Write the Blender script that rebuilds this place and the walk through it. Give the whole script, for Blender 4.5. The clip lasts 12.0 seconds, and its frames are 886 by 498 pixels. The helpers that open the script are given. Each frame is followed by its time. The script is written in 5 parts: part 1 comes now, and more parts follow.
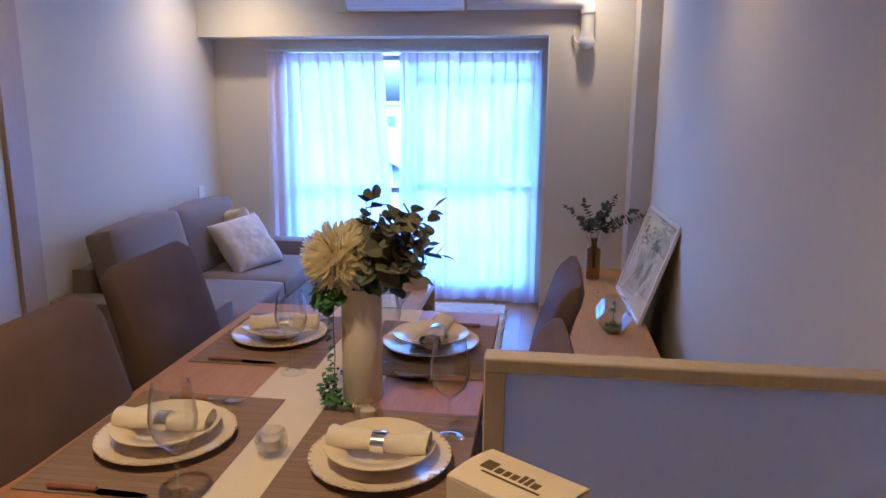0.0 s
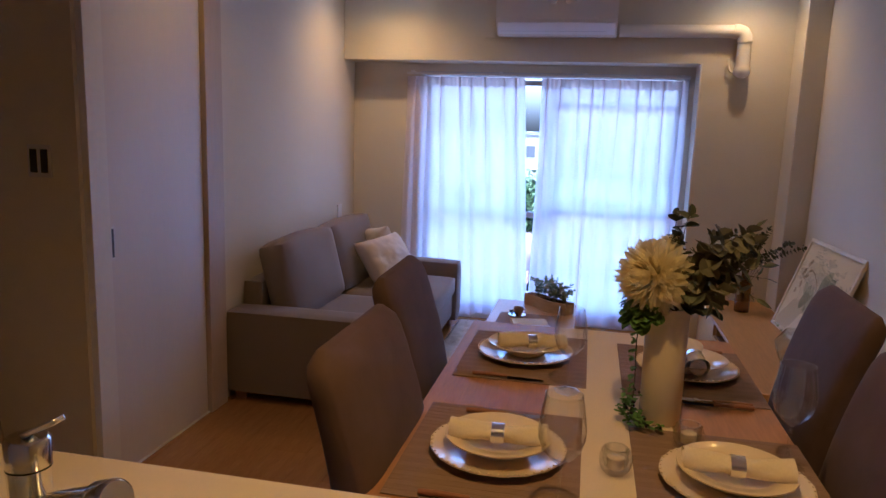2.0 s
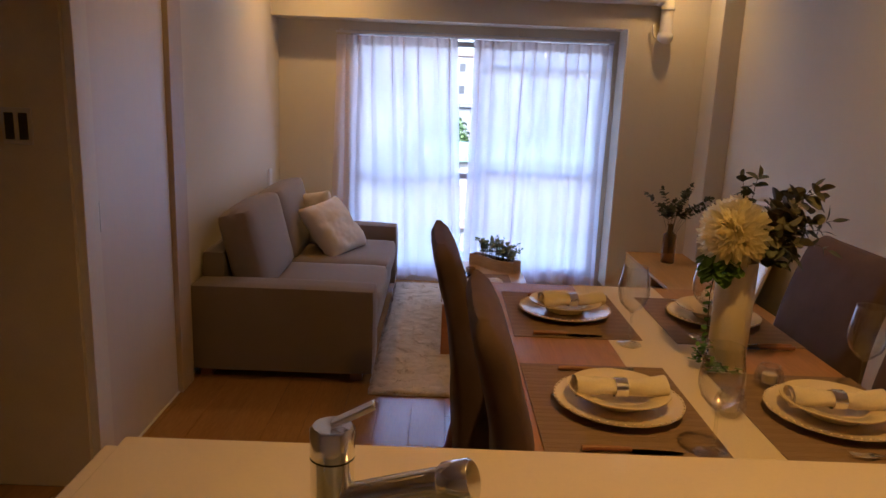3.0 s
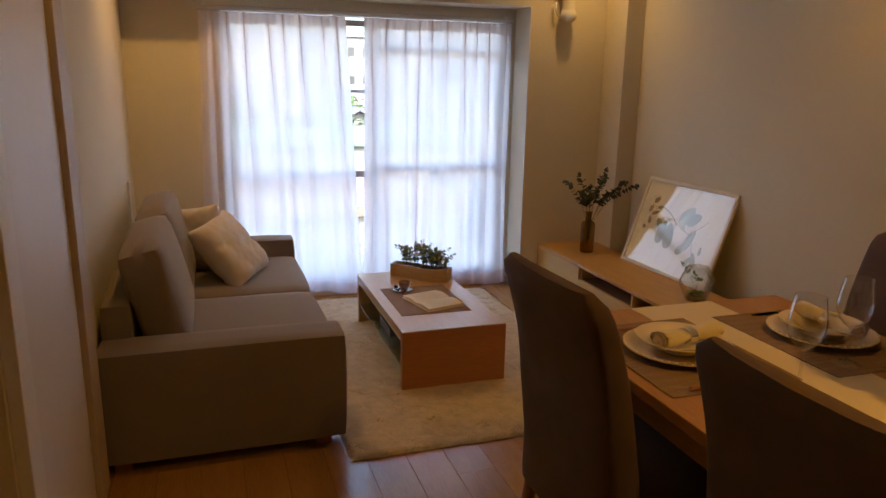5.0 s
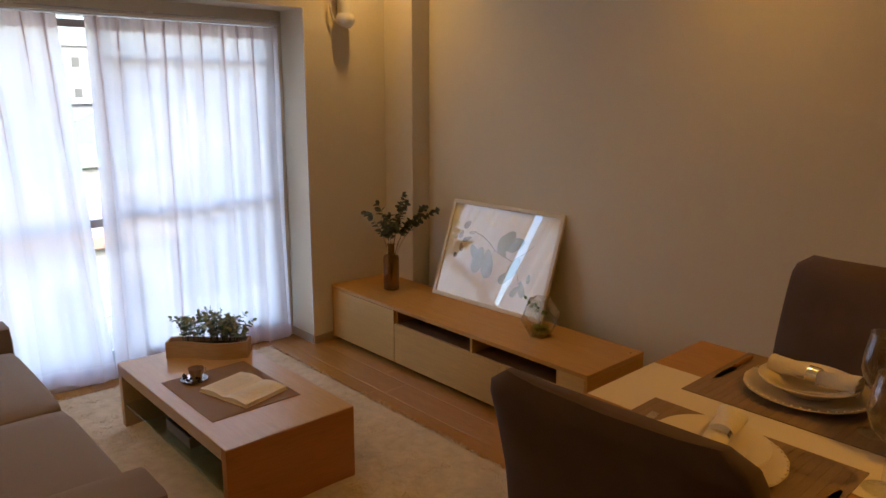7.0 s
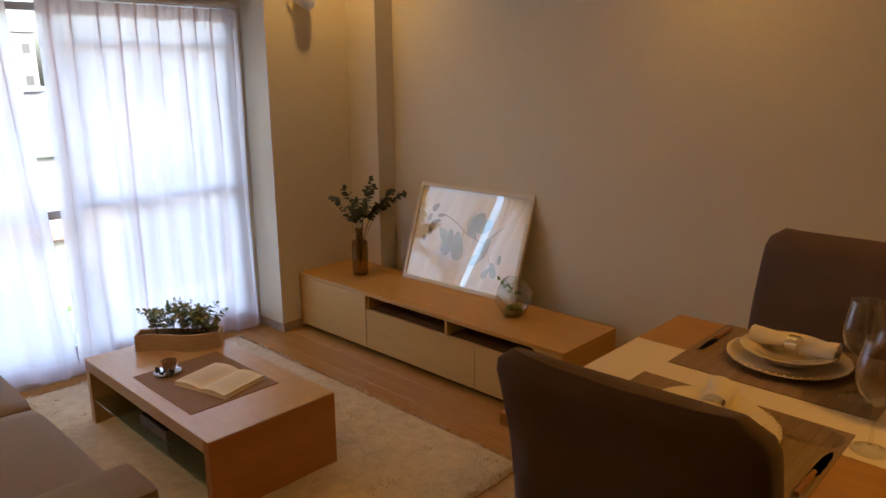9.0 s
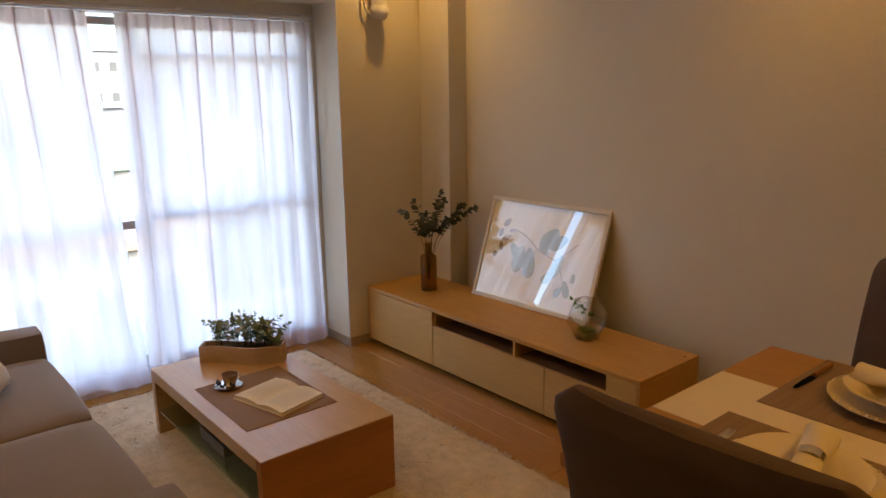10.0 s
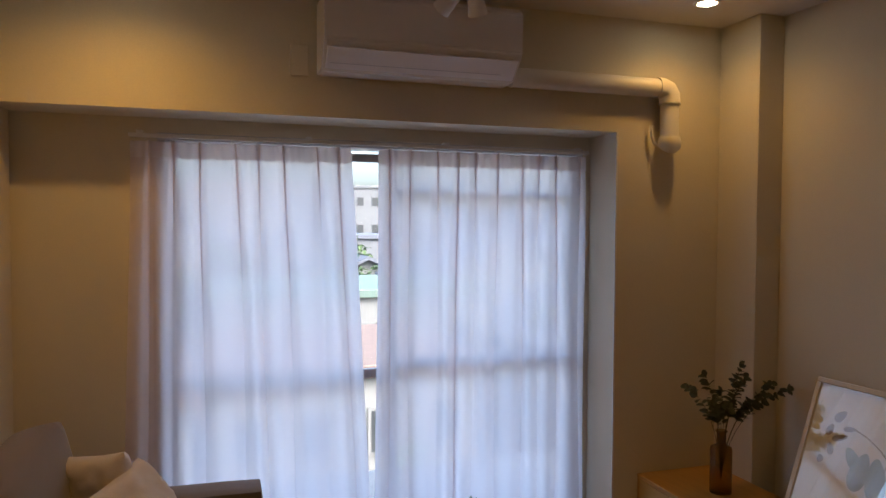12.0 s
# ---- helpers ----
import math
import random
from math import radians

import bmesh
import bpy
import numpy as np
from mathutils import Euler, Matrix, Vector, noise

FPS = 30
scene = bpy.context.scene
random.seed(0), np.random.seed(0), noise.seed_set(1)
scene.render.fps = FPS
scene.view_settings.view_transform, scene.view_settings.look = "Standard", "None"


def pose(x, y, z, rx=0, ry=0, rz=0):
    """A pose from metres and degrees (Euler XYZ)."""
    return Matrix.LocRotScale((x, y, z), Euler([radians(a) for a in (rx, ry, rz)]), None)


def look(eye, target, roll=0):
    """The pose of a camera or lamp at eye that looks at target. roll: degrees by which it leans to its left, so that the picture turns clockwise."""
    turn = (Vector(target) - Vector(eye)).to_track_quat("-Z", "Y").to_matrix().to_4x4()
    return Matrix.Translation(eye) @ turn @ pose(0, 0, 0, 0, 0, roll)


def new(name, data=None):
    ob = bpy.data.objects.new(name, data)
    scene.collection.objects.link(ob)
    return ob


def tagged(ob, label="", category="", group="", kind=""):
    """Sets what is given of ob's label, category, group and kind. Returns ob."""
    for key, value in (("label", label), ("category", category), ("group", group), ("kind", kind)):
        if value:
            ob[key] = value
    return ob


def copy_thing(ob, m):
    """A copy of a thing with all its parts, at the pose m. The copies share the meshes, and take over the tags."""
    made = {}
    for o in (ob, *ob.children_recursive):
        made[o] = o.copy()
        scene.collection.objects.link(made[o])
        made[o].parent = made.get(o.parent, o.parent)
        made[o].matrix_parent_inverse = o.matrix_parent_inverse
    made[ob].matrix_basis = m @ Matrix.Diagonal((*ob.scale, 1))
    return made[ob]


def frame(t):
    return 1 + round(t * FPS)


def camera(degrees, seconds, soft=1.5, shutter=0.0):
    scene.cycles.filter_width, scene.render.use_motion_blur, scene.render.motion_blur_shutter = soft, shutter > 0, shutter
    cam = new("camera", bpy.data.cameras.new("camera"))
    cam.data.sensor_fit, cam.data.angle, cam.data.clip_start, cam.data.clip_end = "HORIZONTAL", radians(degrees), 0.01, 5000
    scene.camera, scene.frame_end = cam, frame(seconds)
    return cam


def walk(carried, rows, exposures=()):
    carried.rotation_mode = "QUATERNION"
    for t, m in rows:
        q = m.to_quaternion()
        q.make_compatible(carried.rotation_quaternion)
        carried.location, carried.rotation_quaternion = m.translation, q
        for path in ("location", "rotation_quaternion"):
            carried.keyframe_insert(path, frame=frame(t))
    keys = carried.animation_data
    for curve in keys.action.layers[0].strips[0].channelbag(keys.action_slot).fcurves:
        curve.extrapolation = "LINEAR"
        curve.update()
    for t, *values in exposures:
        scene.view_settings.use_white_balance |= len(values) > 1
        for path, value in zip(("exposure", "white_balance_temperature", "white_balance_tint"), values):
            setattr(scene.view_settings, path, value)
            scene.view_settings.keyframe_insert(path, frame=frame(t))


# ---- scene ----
cam = camera(63.9, 12.0)
PATH = [
    (0, (2.202, 0.631, 1.468), (1.936, 2.571, 1.057), 0.4),
    (0.5, (2.143, 0.602, 1.47), (1.706, 2.507, 1.047), 2.0),
    (1, (2.018, 0.563, 1.456), (1.566, 2.477, 1.089), 4.1),
    (1.5, (1.835, 0.512, 1.43), (1.323, 2.409, 1.061), 5.6),
    (2, (1.564, 0.526, 1.428), (1.172, 2.458, 1.09), 1.9),
    (2.5, (1.274, 0.447, 1.42), (1.069, 2.4, 1.04), 1.8),
    (4.5, (0.287, 0.858, 1.435), (0.813, 2.716, 0.917), 0.9),
    (5, (0.214, 1.172, 1.443), (0.829, 3.016, 0.972), 1.1),
    (5.5, (0.157, 1.468, 1.445), (0.973, 3.227, 0.956), -0.8),
    (6, (0.151, 1.71, 1.447), (1.069, 3.427, 0.99), 0.2),
    (6.5, (0.146, 1.932, 1.451), (1.164, 3.602, 1.031), 0.8),
    (7, (0.096, 2.081, 1.469), (1.415, 3.518, 1.03), 0.3),
    (7.5, (0.035, 2.131, 1.468), (1.404, 3.516, 1.011), -0.1),
    (9.5, (0.035, 2.163, 1.458), (1.447, 3.492, 0.97), -0.4),
    (10, (0.163, 2.21, 1.443), (1.413, 3.706, 0.999), -0.8),
    (10.5, (0.328, 2.255, 1.479), (1.154, 4.042, 1.124), 2.5),
    (11, (0.396, 2.403, 1.453), (1.038, 4.269, 1.124), 1.7),
    (11.2, (0.436, 2.458, 1.443), (1.046, 4.344, 1.182), 1.4),
    (11.5, (0.461, 2.577, 1.482), (1.047, 4.487, 1.382), 0.5),
    (12, (0.522, 2.719, 1.473), (1.129, 4.623, 1.403), 0.3),
]
walk(cam, [(t, look(eye, target, roll)) for t, eye, target, roll in PATH],
     [(0.0, 4.0, 3500, 15), (1.0, 3.6, 3780, 18), (2.0, 3.25, 4300, 19), (2.7, 3.15, 4800, 17), (4.5, 3.15, 6150, 5), (7.2, 3.2, 6300, 3), (7.6, 2.9, 5700, 5), (9.4, 3.4, 6400, 4), (10.5, 3.2, 6300, 4), (11.0, 2.78, 5900, 6), (11.5, 2.46, 5900, 7), (12.0, 2.44, 5900, 7)])

# ---- world and lights ----
world = bpy.data.worlds.new("world")
scene.world = world
world.use_nodes = True
wn = world.node_tree
sky = wn.nodes.new("ShaderNodeTexSky")
sky.sky_type = "NISHITA"
sky.sun_disc = False
sky.sun_elevation = radians(48)
sky.sun_rotation = radians(150)
sky.air_density, sky.dust_density, sky.ozone_density = 1.0, 6.0, 1.0
wn.nodes["Background"].inputs[1].default_value = 0.15
wn.links.new(sky.outputs[0], wn.nodes["Background"].inputs[0])

sun = new("sun", bpy.data.lights.new("sun", "SUN"))
sun.data.energy, sun.data.angle, sun.data.color = 0.7, radians(8), (1.0, 0.95, 0.88)
sun.matrix_world = look((0, 0, 0), (-0.5 * math.cos(radians(48)), 0.866 * math.cos(radians(48)), -math.sin(radians(48))))


def downlight_or_fill(x, y, z, energy, size=150, blend=1.0, target=None, color=(1.0, 0.47, 0.065)):
    l = new("downlight_or_fill", bpy.data.lights.new("downlight_or_fill", "SPOT"))
    l.data.energy, l.data.spot_size, l.data.spot_blend = energy, radians(size), blend
    l.data.shadow_soft_size, l.data.color = 0.035, color
    l.matrix_world = look((x, y, z), target or (x, y + 0.001, 0))
    return l


# Entries 3, 4 and 6: unseen fill lamps without a fitting, added for brightness.
DOWNLIGHTS_AND_FILLS = [(2.46, 5.22), (0.22, 5.10), (2.46, 3.3), (0.22, 3.3), (1.60, 1.42), (0.9, 0.9)]
POWERS = [1.5, 3.1, 1.6, 1.2, 6.2, 0.2]
for (lx, ly), pw in zip(DOWNLIGHTS_AND_FILLS, POWERS):
    downlight_or_fill(lx, ly, 2.375, pw)

# ---- materials ----
def material(name, color, rough=0.6, metal=0.0, **kw):
    """Principled material with two scales of variation: kw grain, grain_size, bump, stretch, transmission, coat, sheen."""
    m = bpy.data.materials.new(name)
    m.use_nodes = True
    nt = m.node_tree
    b = nt.nodes["Principled BSDF"]
    b.inputs["Base Color"].default_value = (*color, 1)
    b.inputs["Roughness"].default_value = rough
    b.inputs["Metallic"].default_value = metal
    if kw.get("transmission"):
        b.inputs["Transmission Weight"].default_value = kw["transmission"]
        b.inputs["IOR"].default_value = kw.get("ior", 1.45)
    if kw.get("coat"):
        b.inputs["Coat Weight"].default_value = kw["coat"]
    if kw.get("sheen"):
        b.inputs["Sheen Weight"].default_value = kw["sheen"]
        b.inputs["Sheen Roughness"].default_value = 0.5
    g = kw.get("grain", 0.0)
    if g or kw.get("bump"):
        tc = nt.nodes.new("ShaderNodeTexCoord")
        mp = nt.nodes.new("ShaderNodeMapping")
        mp.inputs["Scale"].default_value = kw.get("stretch", (1, 1, 1))
        nt.links.new(tc.outputs["Object"], mp.inputs[0])
        n1 = nt.nodes.new("ShaderNodeTexNoise")
        n1.inputs["Scale"].default_value = kw.get("grain_size", 60)
        n1.inputs["Detail"].default_value = 6
        n2 = nt.nodes.new("ShaderNodeTexNoise")
        n2.inputs["Scale"].default_value = kw.get("patch_size", 2.5)
        n2.inputs["Detail"].default_value = 3
        for n in (n1, n2):
            nt.links.new(mp.outputs[0], n.inputs["Vector"])
        if g:
            add = nt.nodes.new("ShaderNodeMath")
            add.operation = "MULTIPLY_ADD"
            nt.links.new(n2.outputs[0], add.inputs[0])
            add.inputs[1].default_value = 0.6
            nt.links.new(n1.outputs[0], add.inputs[2])
            ramp = nt.nodes.new("ShaderNodeMapRange")
            ramp.inputs["From Min"].default_value, ramp.inputs["From Max"].default_value = 0.45, 1.15
            ramp.inputs["To Min"].default_value, ramp.inputs["To Max"].default_value = 1 - g, 1 + g * 0.6
            nt.links.new(add.outputs[0], ramp.inputs[0])
            mul = nt.nodes.new("ShaderNodeVectorMath")
            mul.operation = "SCALE"
            mul.inputs[0].default_value = color
            nt.links.new(ramp.outputs[0], mul.inputs["Scale"])
            last = mul.outputs[0]
            if kw.get("random"):
                info = nt.nodes.new("ShaderNodeObjectInfo")
                r2 = nt.nodes.new("ShaderNodeMapRange")
                r2.inputs["To Min"].default_value, r2.inputs["To Max"].default_value = 1 - kw["random"], 1 + kw["random"]
                nt.links.new(info.outputs["Random"], r2.inputs[0])
                m2 = nt.nodes.new("ShaderNodeVectorMath")
                m2.operation = "SCALE"
                nt.links.new(last, m2.inputs[0])
                nt.links.new(r2.outputs[0], m2.inputs["Scale"])
                last = m2.outputs[0]
            nt.links.new(last, b.inputs["Base Color"])
        if kw.get("bump"):
            bp = nt.nodes.new("ShaderNodeBump")
            bp.inputs["Strength"].default_value = kw["bump"]
            bp.inputs["Distance"].default_value = kw.get("depth", 0.002)
            nt.links.new(n1.outputs[0], bp.inputs["Height"])
            nt.links.new(bp.outputs[0], b.inputs["Normal"])
    return m


M_WALL = material("wallpaper", (0.72, 0.665, 0.54), 0.85, grain=0.05, grain_size=180, bump=0.35, depth=0.0015)
M_WHITE = material("white_trim", (0.78, 0.77, 0.75), 0.5, grain=0.04, grain_size=40, bump=0.05)
M_DOOR = material("door_white", (0.72, 0.69, 0.68), 0.42, grain=0.04, grain_size=30, stretch=(6, 6, 0.6), bump=0.05)
M_FRAME = material("frame_wood_pale", (0.41, 0.335, 0.26), 0.5, grain=0.15, grain_size=25, stretch=(6, 6, 0.6), bump=0.08)
M_POST = material("door_post", (0.56, 0.47, 0.38), 0.5, grain=0.1, grain_size=25, stretch=(6, 6, 0.6))
M_CEIL = material("ceiling_paper", (0.74, 0.70, 0.65), 0.9, grain=0.04, grain_size=150, bump=0.3)
M_FLOOR = material("floor_board", (0.36, 0.185, 0.045), 0.24, grain=0.24, grain_size=22, patch_size=3, stretch=(9, 0.7, 9), bump=0.05, random=0.07, coat=0.35)
M_GAP = material("joint_dark", (0.16, 0.075, 0.03), 0.8)
M_TABLE = material("table_wood", (0.42, 0.205, 0.042), 0.44, grain=0.22, grain_size=16, stretch=(9, 0.8, 9), bump=0.06)
M_TVTOP = material("tv_top_wood", (0.52, 0.285, 0.07), 0.38, grain=0.18, grain_size=16, stretch=(9, 0.7, 9), bump=0.05)
M_TVFRONT = material("tv_front_wood", (0.59, 0.38, 0.125), 0.42, grain=0.12, grain_size=16, stretch=(9, 0.7, 9), bump=0.05)
# Dark brown carries the shade inside the cabinet's slots and under it.
M_TVSHADE = material("tv_shaded_wood", (0.16, 0.08, 0.04), 0.6, grain=0.2, grain_size=20)
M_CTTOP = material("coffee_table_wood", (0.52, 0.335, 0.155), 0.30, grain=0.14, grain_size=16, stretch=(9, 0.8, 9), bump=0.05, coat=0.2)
# End away from the window: same wood, its shade put into the colour.
M_CTSHADE = material("coffee_table_shaded_end", (0.42, 0.175, 0.06), 0.40, grain=0.2, grain_size=16, stretch=(0.8, 9, 9), bump=0.05)
M_SOFA = material("sofa_cloth", (0.20, 0.16, 0.135), 0.9, grain=0.22, grain_size=420, bump=0.5, depth=0.001, sheen=0.25)
M_CHAIR = material("chair_suede", (0.103, 0.063, 0.055), 0.85, grain=0.25, grain_size=12, bump=0.3, depth=0.004, sheen=0.05)
M_LEG = material("leg_wood", (0.30, 0.13, 0.05), 0.4, grain=0.2, grain_size=20, stretch=(6, 6, 0.6))
M_RUG = material("rug_pile", (0.56, 0.47, 0.345), 0.95, grain=0.22, grain_size=25, patch_size=5, bump=0.6, depth=0.01)
M_CERAMIC = material("cream_ceramic", (0.80, 0.69, 0.51), 0.16, grain=0.03, grain_size=8, coat=0.3)
M_VASE = material("matte_vase", (0.79, 0.71, 0.60), 0.45, grain=0.04, grain_size=8)
M_MAT = material("woven_mat", (0.25, 0.165, 0.105), 0.8, grain=0.1, grain_size=90, stretch=(0.3, 4, 1), bump=0.8, depth=0.002)
M_MAT2 = material("woven_mat_light", (0.27, 0.18, 0.115), 0.8, grain=0.1, grain_size=90, stretch=(0.3, 4, 1), bump=0.8, depth=0.002)
M_RUNNER = material("runner_cloth", (0.76, 0.66, 0.50), 0.85, grain=0.08, grain_size=300, bump=0.3, depth=0.001)
M_NAPKIN = material("napkin_cloth", (0.78, 0.69, 0.54), 0.85, grain=0.08, grain_size=200, bump=0.3, depth=0.001)
M_METAL = material("chrome", (0.86, 0.86, 0.86), 0.16, 1.0)
M_STEEL = material("brushed_steel", (0.72, 0.71, 0.69), 0.32, 1.0, grain=0.1, grain_size=60)
M_PANE = material("window_glass", (1, 1, 1), 0.0, transmission=1.0, ior=1.02)
M_AMBER = material("amber_glass", (0.62, 0.48, 0.26), 0.03, transmission=1.0, ior=1.3)
M_COUNTER = material("counter_top", (0.78, 0.68, 0.56), 0.25, grain=0.03, grain_size=120, coat=0.2)
M_AC = material("ac_plastic", (0.78, 0.75, 0.70), 0.4)
# Louvre plastic brightened and blued to carry the window's light from below.
M_AC_LIT = material("ac_louvre_lit", (0.93, 0.93, 0.95), 0.2)
M_ALU = material("aluminium", (0.60, 0.62, 0.66), 0.4, 0.3, grain=0.05)
M_TRAY = material("grey_card", (0.20, 0.18, 0.165), 0.6, grain=0.1, grain_size=30)
M_BLACK = material("dark_plastic", (0.02, 0.02, 0.02), 0.4)
M_CUSHION = material("cushion_cotton", (0.66, 0.60, 0.54), 0.9, grain=0.08, grain_size=250, bump=0.4, depth=0.001, sheen=0.2)
M_LEAF = material("eucalyptus_leaf", (0.09, 0.11, 0.085), 0.6, grain=0.35, grain_size=20)
M_LEAF2 = material("fresh_leaf", (0.10, 0.22, 0.03), 0.55, grain=0.35, grain_size=20)
M_LEAF3 = material("pale_leaf", (0.165, 0.165, 0.115), 0.6, grain=0.3, grain_size=20)
M_STEM = material("stem", (0.10, 0.09, 0.05), 0.7)
M_PLANTER = material("planter_wood", (0.52, 0.39, 0.26), 0.55, grain=0.2, grain_size=14, stretch=(1, 1, 7), bump=0.1)
M_PAPER = material("book_paper", (0.78, 0.72, 0.60), 0.8, grain=0.06, grain_size=80)
M_ARTP = material("art_paper", (0.80, 0.80, 0.79), 0.8, grain=0.03, grain_size=60)
M_ARTG = material("art_ink_leaf", (0.36, 0.42, 0.38), 0.8, grain=0.35, grain_size=14)
M_ARTB = material("art_ink_stem", (0.36, 0.32, 0.29), 0.8)
M_ARTF = material("art_frame_paint", (0.74, 0.69, 0.58), 0.45, grain=0.05, grain_size=30)
M_PARTITION = material("partition_board", (0.66, 0.66, 0.68), 0.5, grain=0.04, grain_size=20)
M_CONCRETE = material("concrete", (0.42, 0.41, 0.39), 0.85, grain=0.2, grain_size=10)
M_BULB = bpy.data.materials.new("lamp_glow")
M_BULB.use_nodes = True
M_BULB.node_tree.nodes["Principled BSDF"].inputs["Emission Color"].default_value = (1.0, 0.80, 0.50, 1)
M_BULB.node_tree.nodes["Principled BSDF"].inputs["Emission Strength"].default_value = 6


def curtain_material(name, see, colour):
    m = bpy.data.materials.new(name)
    m.use_nodes = True
    nt = m.node_tree
    out = nt.nodes["Material Output"]
    nt.nodes.remove(nt.nodes["Principled BSDF"])
    tr = nt.nodes.new("ShaderNodeBsdfTranslucent")
    di = nt.nodes.new("ShaderNodeBsdfDiffuse")
    tp = nt.nodes.new("ShaderNodeBsdfTransparent")
    tr.inputs[0].default_value = (*colour, 1)
    di.inputs[0].default_value = (*colour, 1)
    tc = nt.nodes.new("ShaderNodeTexCoord")
    nz = nt.nodes.new("ShaderNodeTexNoise")
    nz.inputs["Scale"].default_value = 260
    nt.links.new(tc.outputs["Object"], nz.inputs["Vector"])
    bp = nt.nodes.new("ShaderNodeBump")
    bp.inputs["Strength"].default_value, bp.inputs["Distance"].default_value = 0.2, 0.001
    nt.links.new(nz.outputs[0], bp.inputs["Height"])
    nt.links.new(bp.outputs[0], tr.inputs["Normal"])
    nt.links.new(bp.outputs[0], di.inputs["Normal"])
    a, b2 = nt.nodes.new("ShaderNodeMixShader"), nt.nodes.new("ShaderNodeMixShader")
    a.inputs[0].default_value = 0.22
    nt.links.new(tr.outputs[0], a.inputs[1])
    nt.links.new(di.outputs[0], a.inputs[2])
    b2.inputs[0].default_value = see
    nt.links.new(a.outputs[0], b2.inputs[1])
    nt.links.new(tp.outputs[0], b2.inputs[2])
    nt.links.new(b2.outputs[0], out.inputs[0])
    return m


M_PETAL = curtain_material("cream_petal", 0.0, (0.97, 0.93, 0.72))


def shell_glass(name, tint, gloss=0.05, power=2.6):
    """Thin blown glass: clear, with a gloss that follows the Fresnel law."""
    m = bpy.data.materials.new(name)
    m.use_nodes = True
    nt = m.node_tree
    nt.nodes.remove(nt.nodes["Principled BSDF"])
    tp, gl = nt.nodes.new("ShaderNodeBsdfTransparent"), nt.nodes.new("ShaderNodeBsdfGlossy")
    fr, mx = nt.nodes.new("ShaderNodeLayerWeight"), nt.nodes.new("ShaderNodeMixShader")
    pw, sc = nt.nodes.new("ShaderNodeMath"), nt.nodes.new("ShaderNodeMath")
    pw.operation, sc.operation = "POWER", "MULTIPLY_ADD"
    pw.inputs[1].default_value = power
    sc.inputs[1].default_value, sc.inputs[2].default_value = 0.9, gloss
    fr.inputs[0].default_value = 0.5
    tp.inputs[0].default_value = (*tint, 1)
    gl.inputs["Roughness"].default_value = 0.02
    nt.links.new(fr.outputs["Facing"], pw.inputs[0])
    nt.links.new(pw.outputs[0], sc.inputs[0])
    nt.links.new(sc.outputs[0], mx.inputs[0])
    nt.links.new(tp.outputs[0], mx.inputs[1])
    nt.links.new(gl.outputs[0], mx.inputs[2])
    nt.links.new(mx.outputs[0], nt.nodes["Material Output"].inputs[0])
    return m


M_GLASS = shell_glass("cut_glass", (0.95, 0.955, 0.955), 0.10, 3.0)
M_STEMGLASS = shell_glass("stem_glass", (0.985, 0.99, 0.99), 0.07, 3.2)
M_WINE = shell_glass("wine_glass", (0.99, 0.993, 0.993), 0.06, 3.2)
M_THIN = shell_glass("thin_glass", (0.965, 0.985, 0.98), 0.10, 2.6)
M_FROST = curtain_material("frosted_acrylic", 0.0, (0.70, 0.71, 0.74))
M_SHEER = curtain_material("sheer_curtain", 0.11, (0.95, 0.885, 0.915))
M_HEM = curtain_material("curtain_hem", 0.03, (0.93, 0.89, 0.92))

# ---- mesh helpers ----
def thing(name, x, y, z, rz=0, label="", category="", group="", kind=""):
    e = new(name)
    e.empty_display_size = 0.05
    e.matrix_world = pose(x, y, z, 0, 0, rz)
    return tagged(e, label, category, group, kind)


def part(name, bm, mat, parent=None, label="", smooth=False, at=None):
    bmesh.ops.recalc_face_normals(bm, faces=bm.faces)
    me = bpy.data.meshes.new(name)
    bm.to_mesh(me)
    bm.free()
    me.materials.append(mat)
    if smooth:
        for p in me.polygons:
            p.use_smooth = True
        me.set_sharp_from_angle(angle=radians(50))
    ob = new(name, me)
    if parent:
        ob.parent = parent
    if at:
        ob.location = at
    return tagged(ob, label)


def solo(name, bm, mat, label="", category="", group="", kind="", smooth=False, at=None):
    return tagged(part(name, bm, mat, None, "", smooth, at), label, category, group, kind)


def box(x0, y0, z0, x1, y1, z1, bev=0.0, seg=2, bm=None):
    b = bmesh.new()
    bmesh.ops.create_cube(b, size=1)
    bmesh.ops.scale(b, vec=(x1 - x0, y1 - y0, z1 - z0), verts=b.verts)
    bmesh.ops.translate(b, vec=((x0 + x1) / 2, (y0 + y1) / 2, (z0 + z1) / 2), verts=b.verts)
    if bev:
        bmesh.ops.bevel(b, geom=list(b.edges), offset=bev, segments=seg, affect="EDGES", profile=0.5)
    return join(bm, b)


def join(bm, b):
    if bm is None:
        return b
    me = bpy.data.meshes.new("tmp")
    b.to_mesh(me)
    b.free()
    bm.from_mesh(me)
    bpy.data.meshes.remove(me)
    return bm


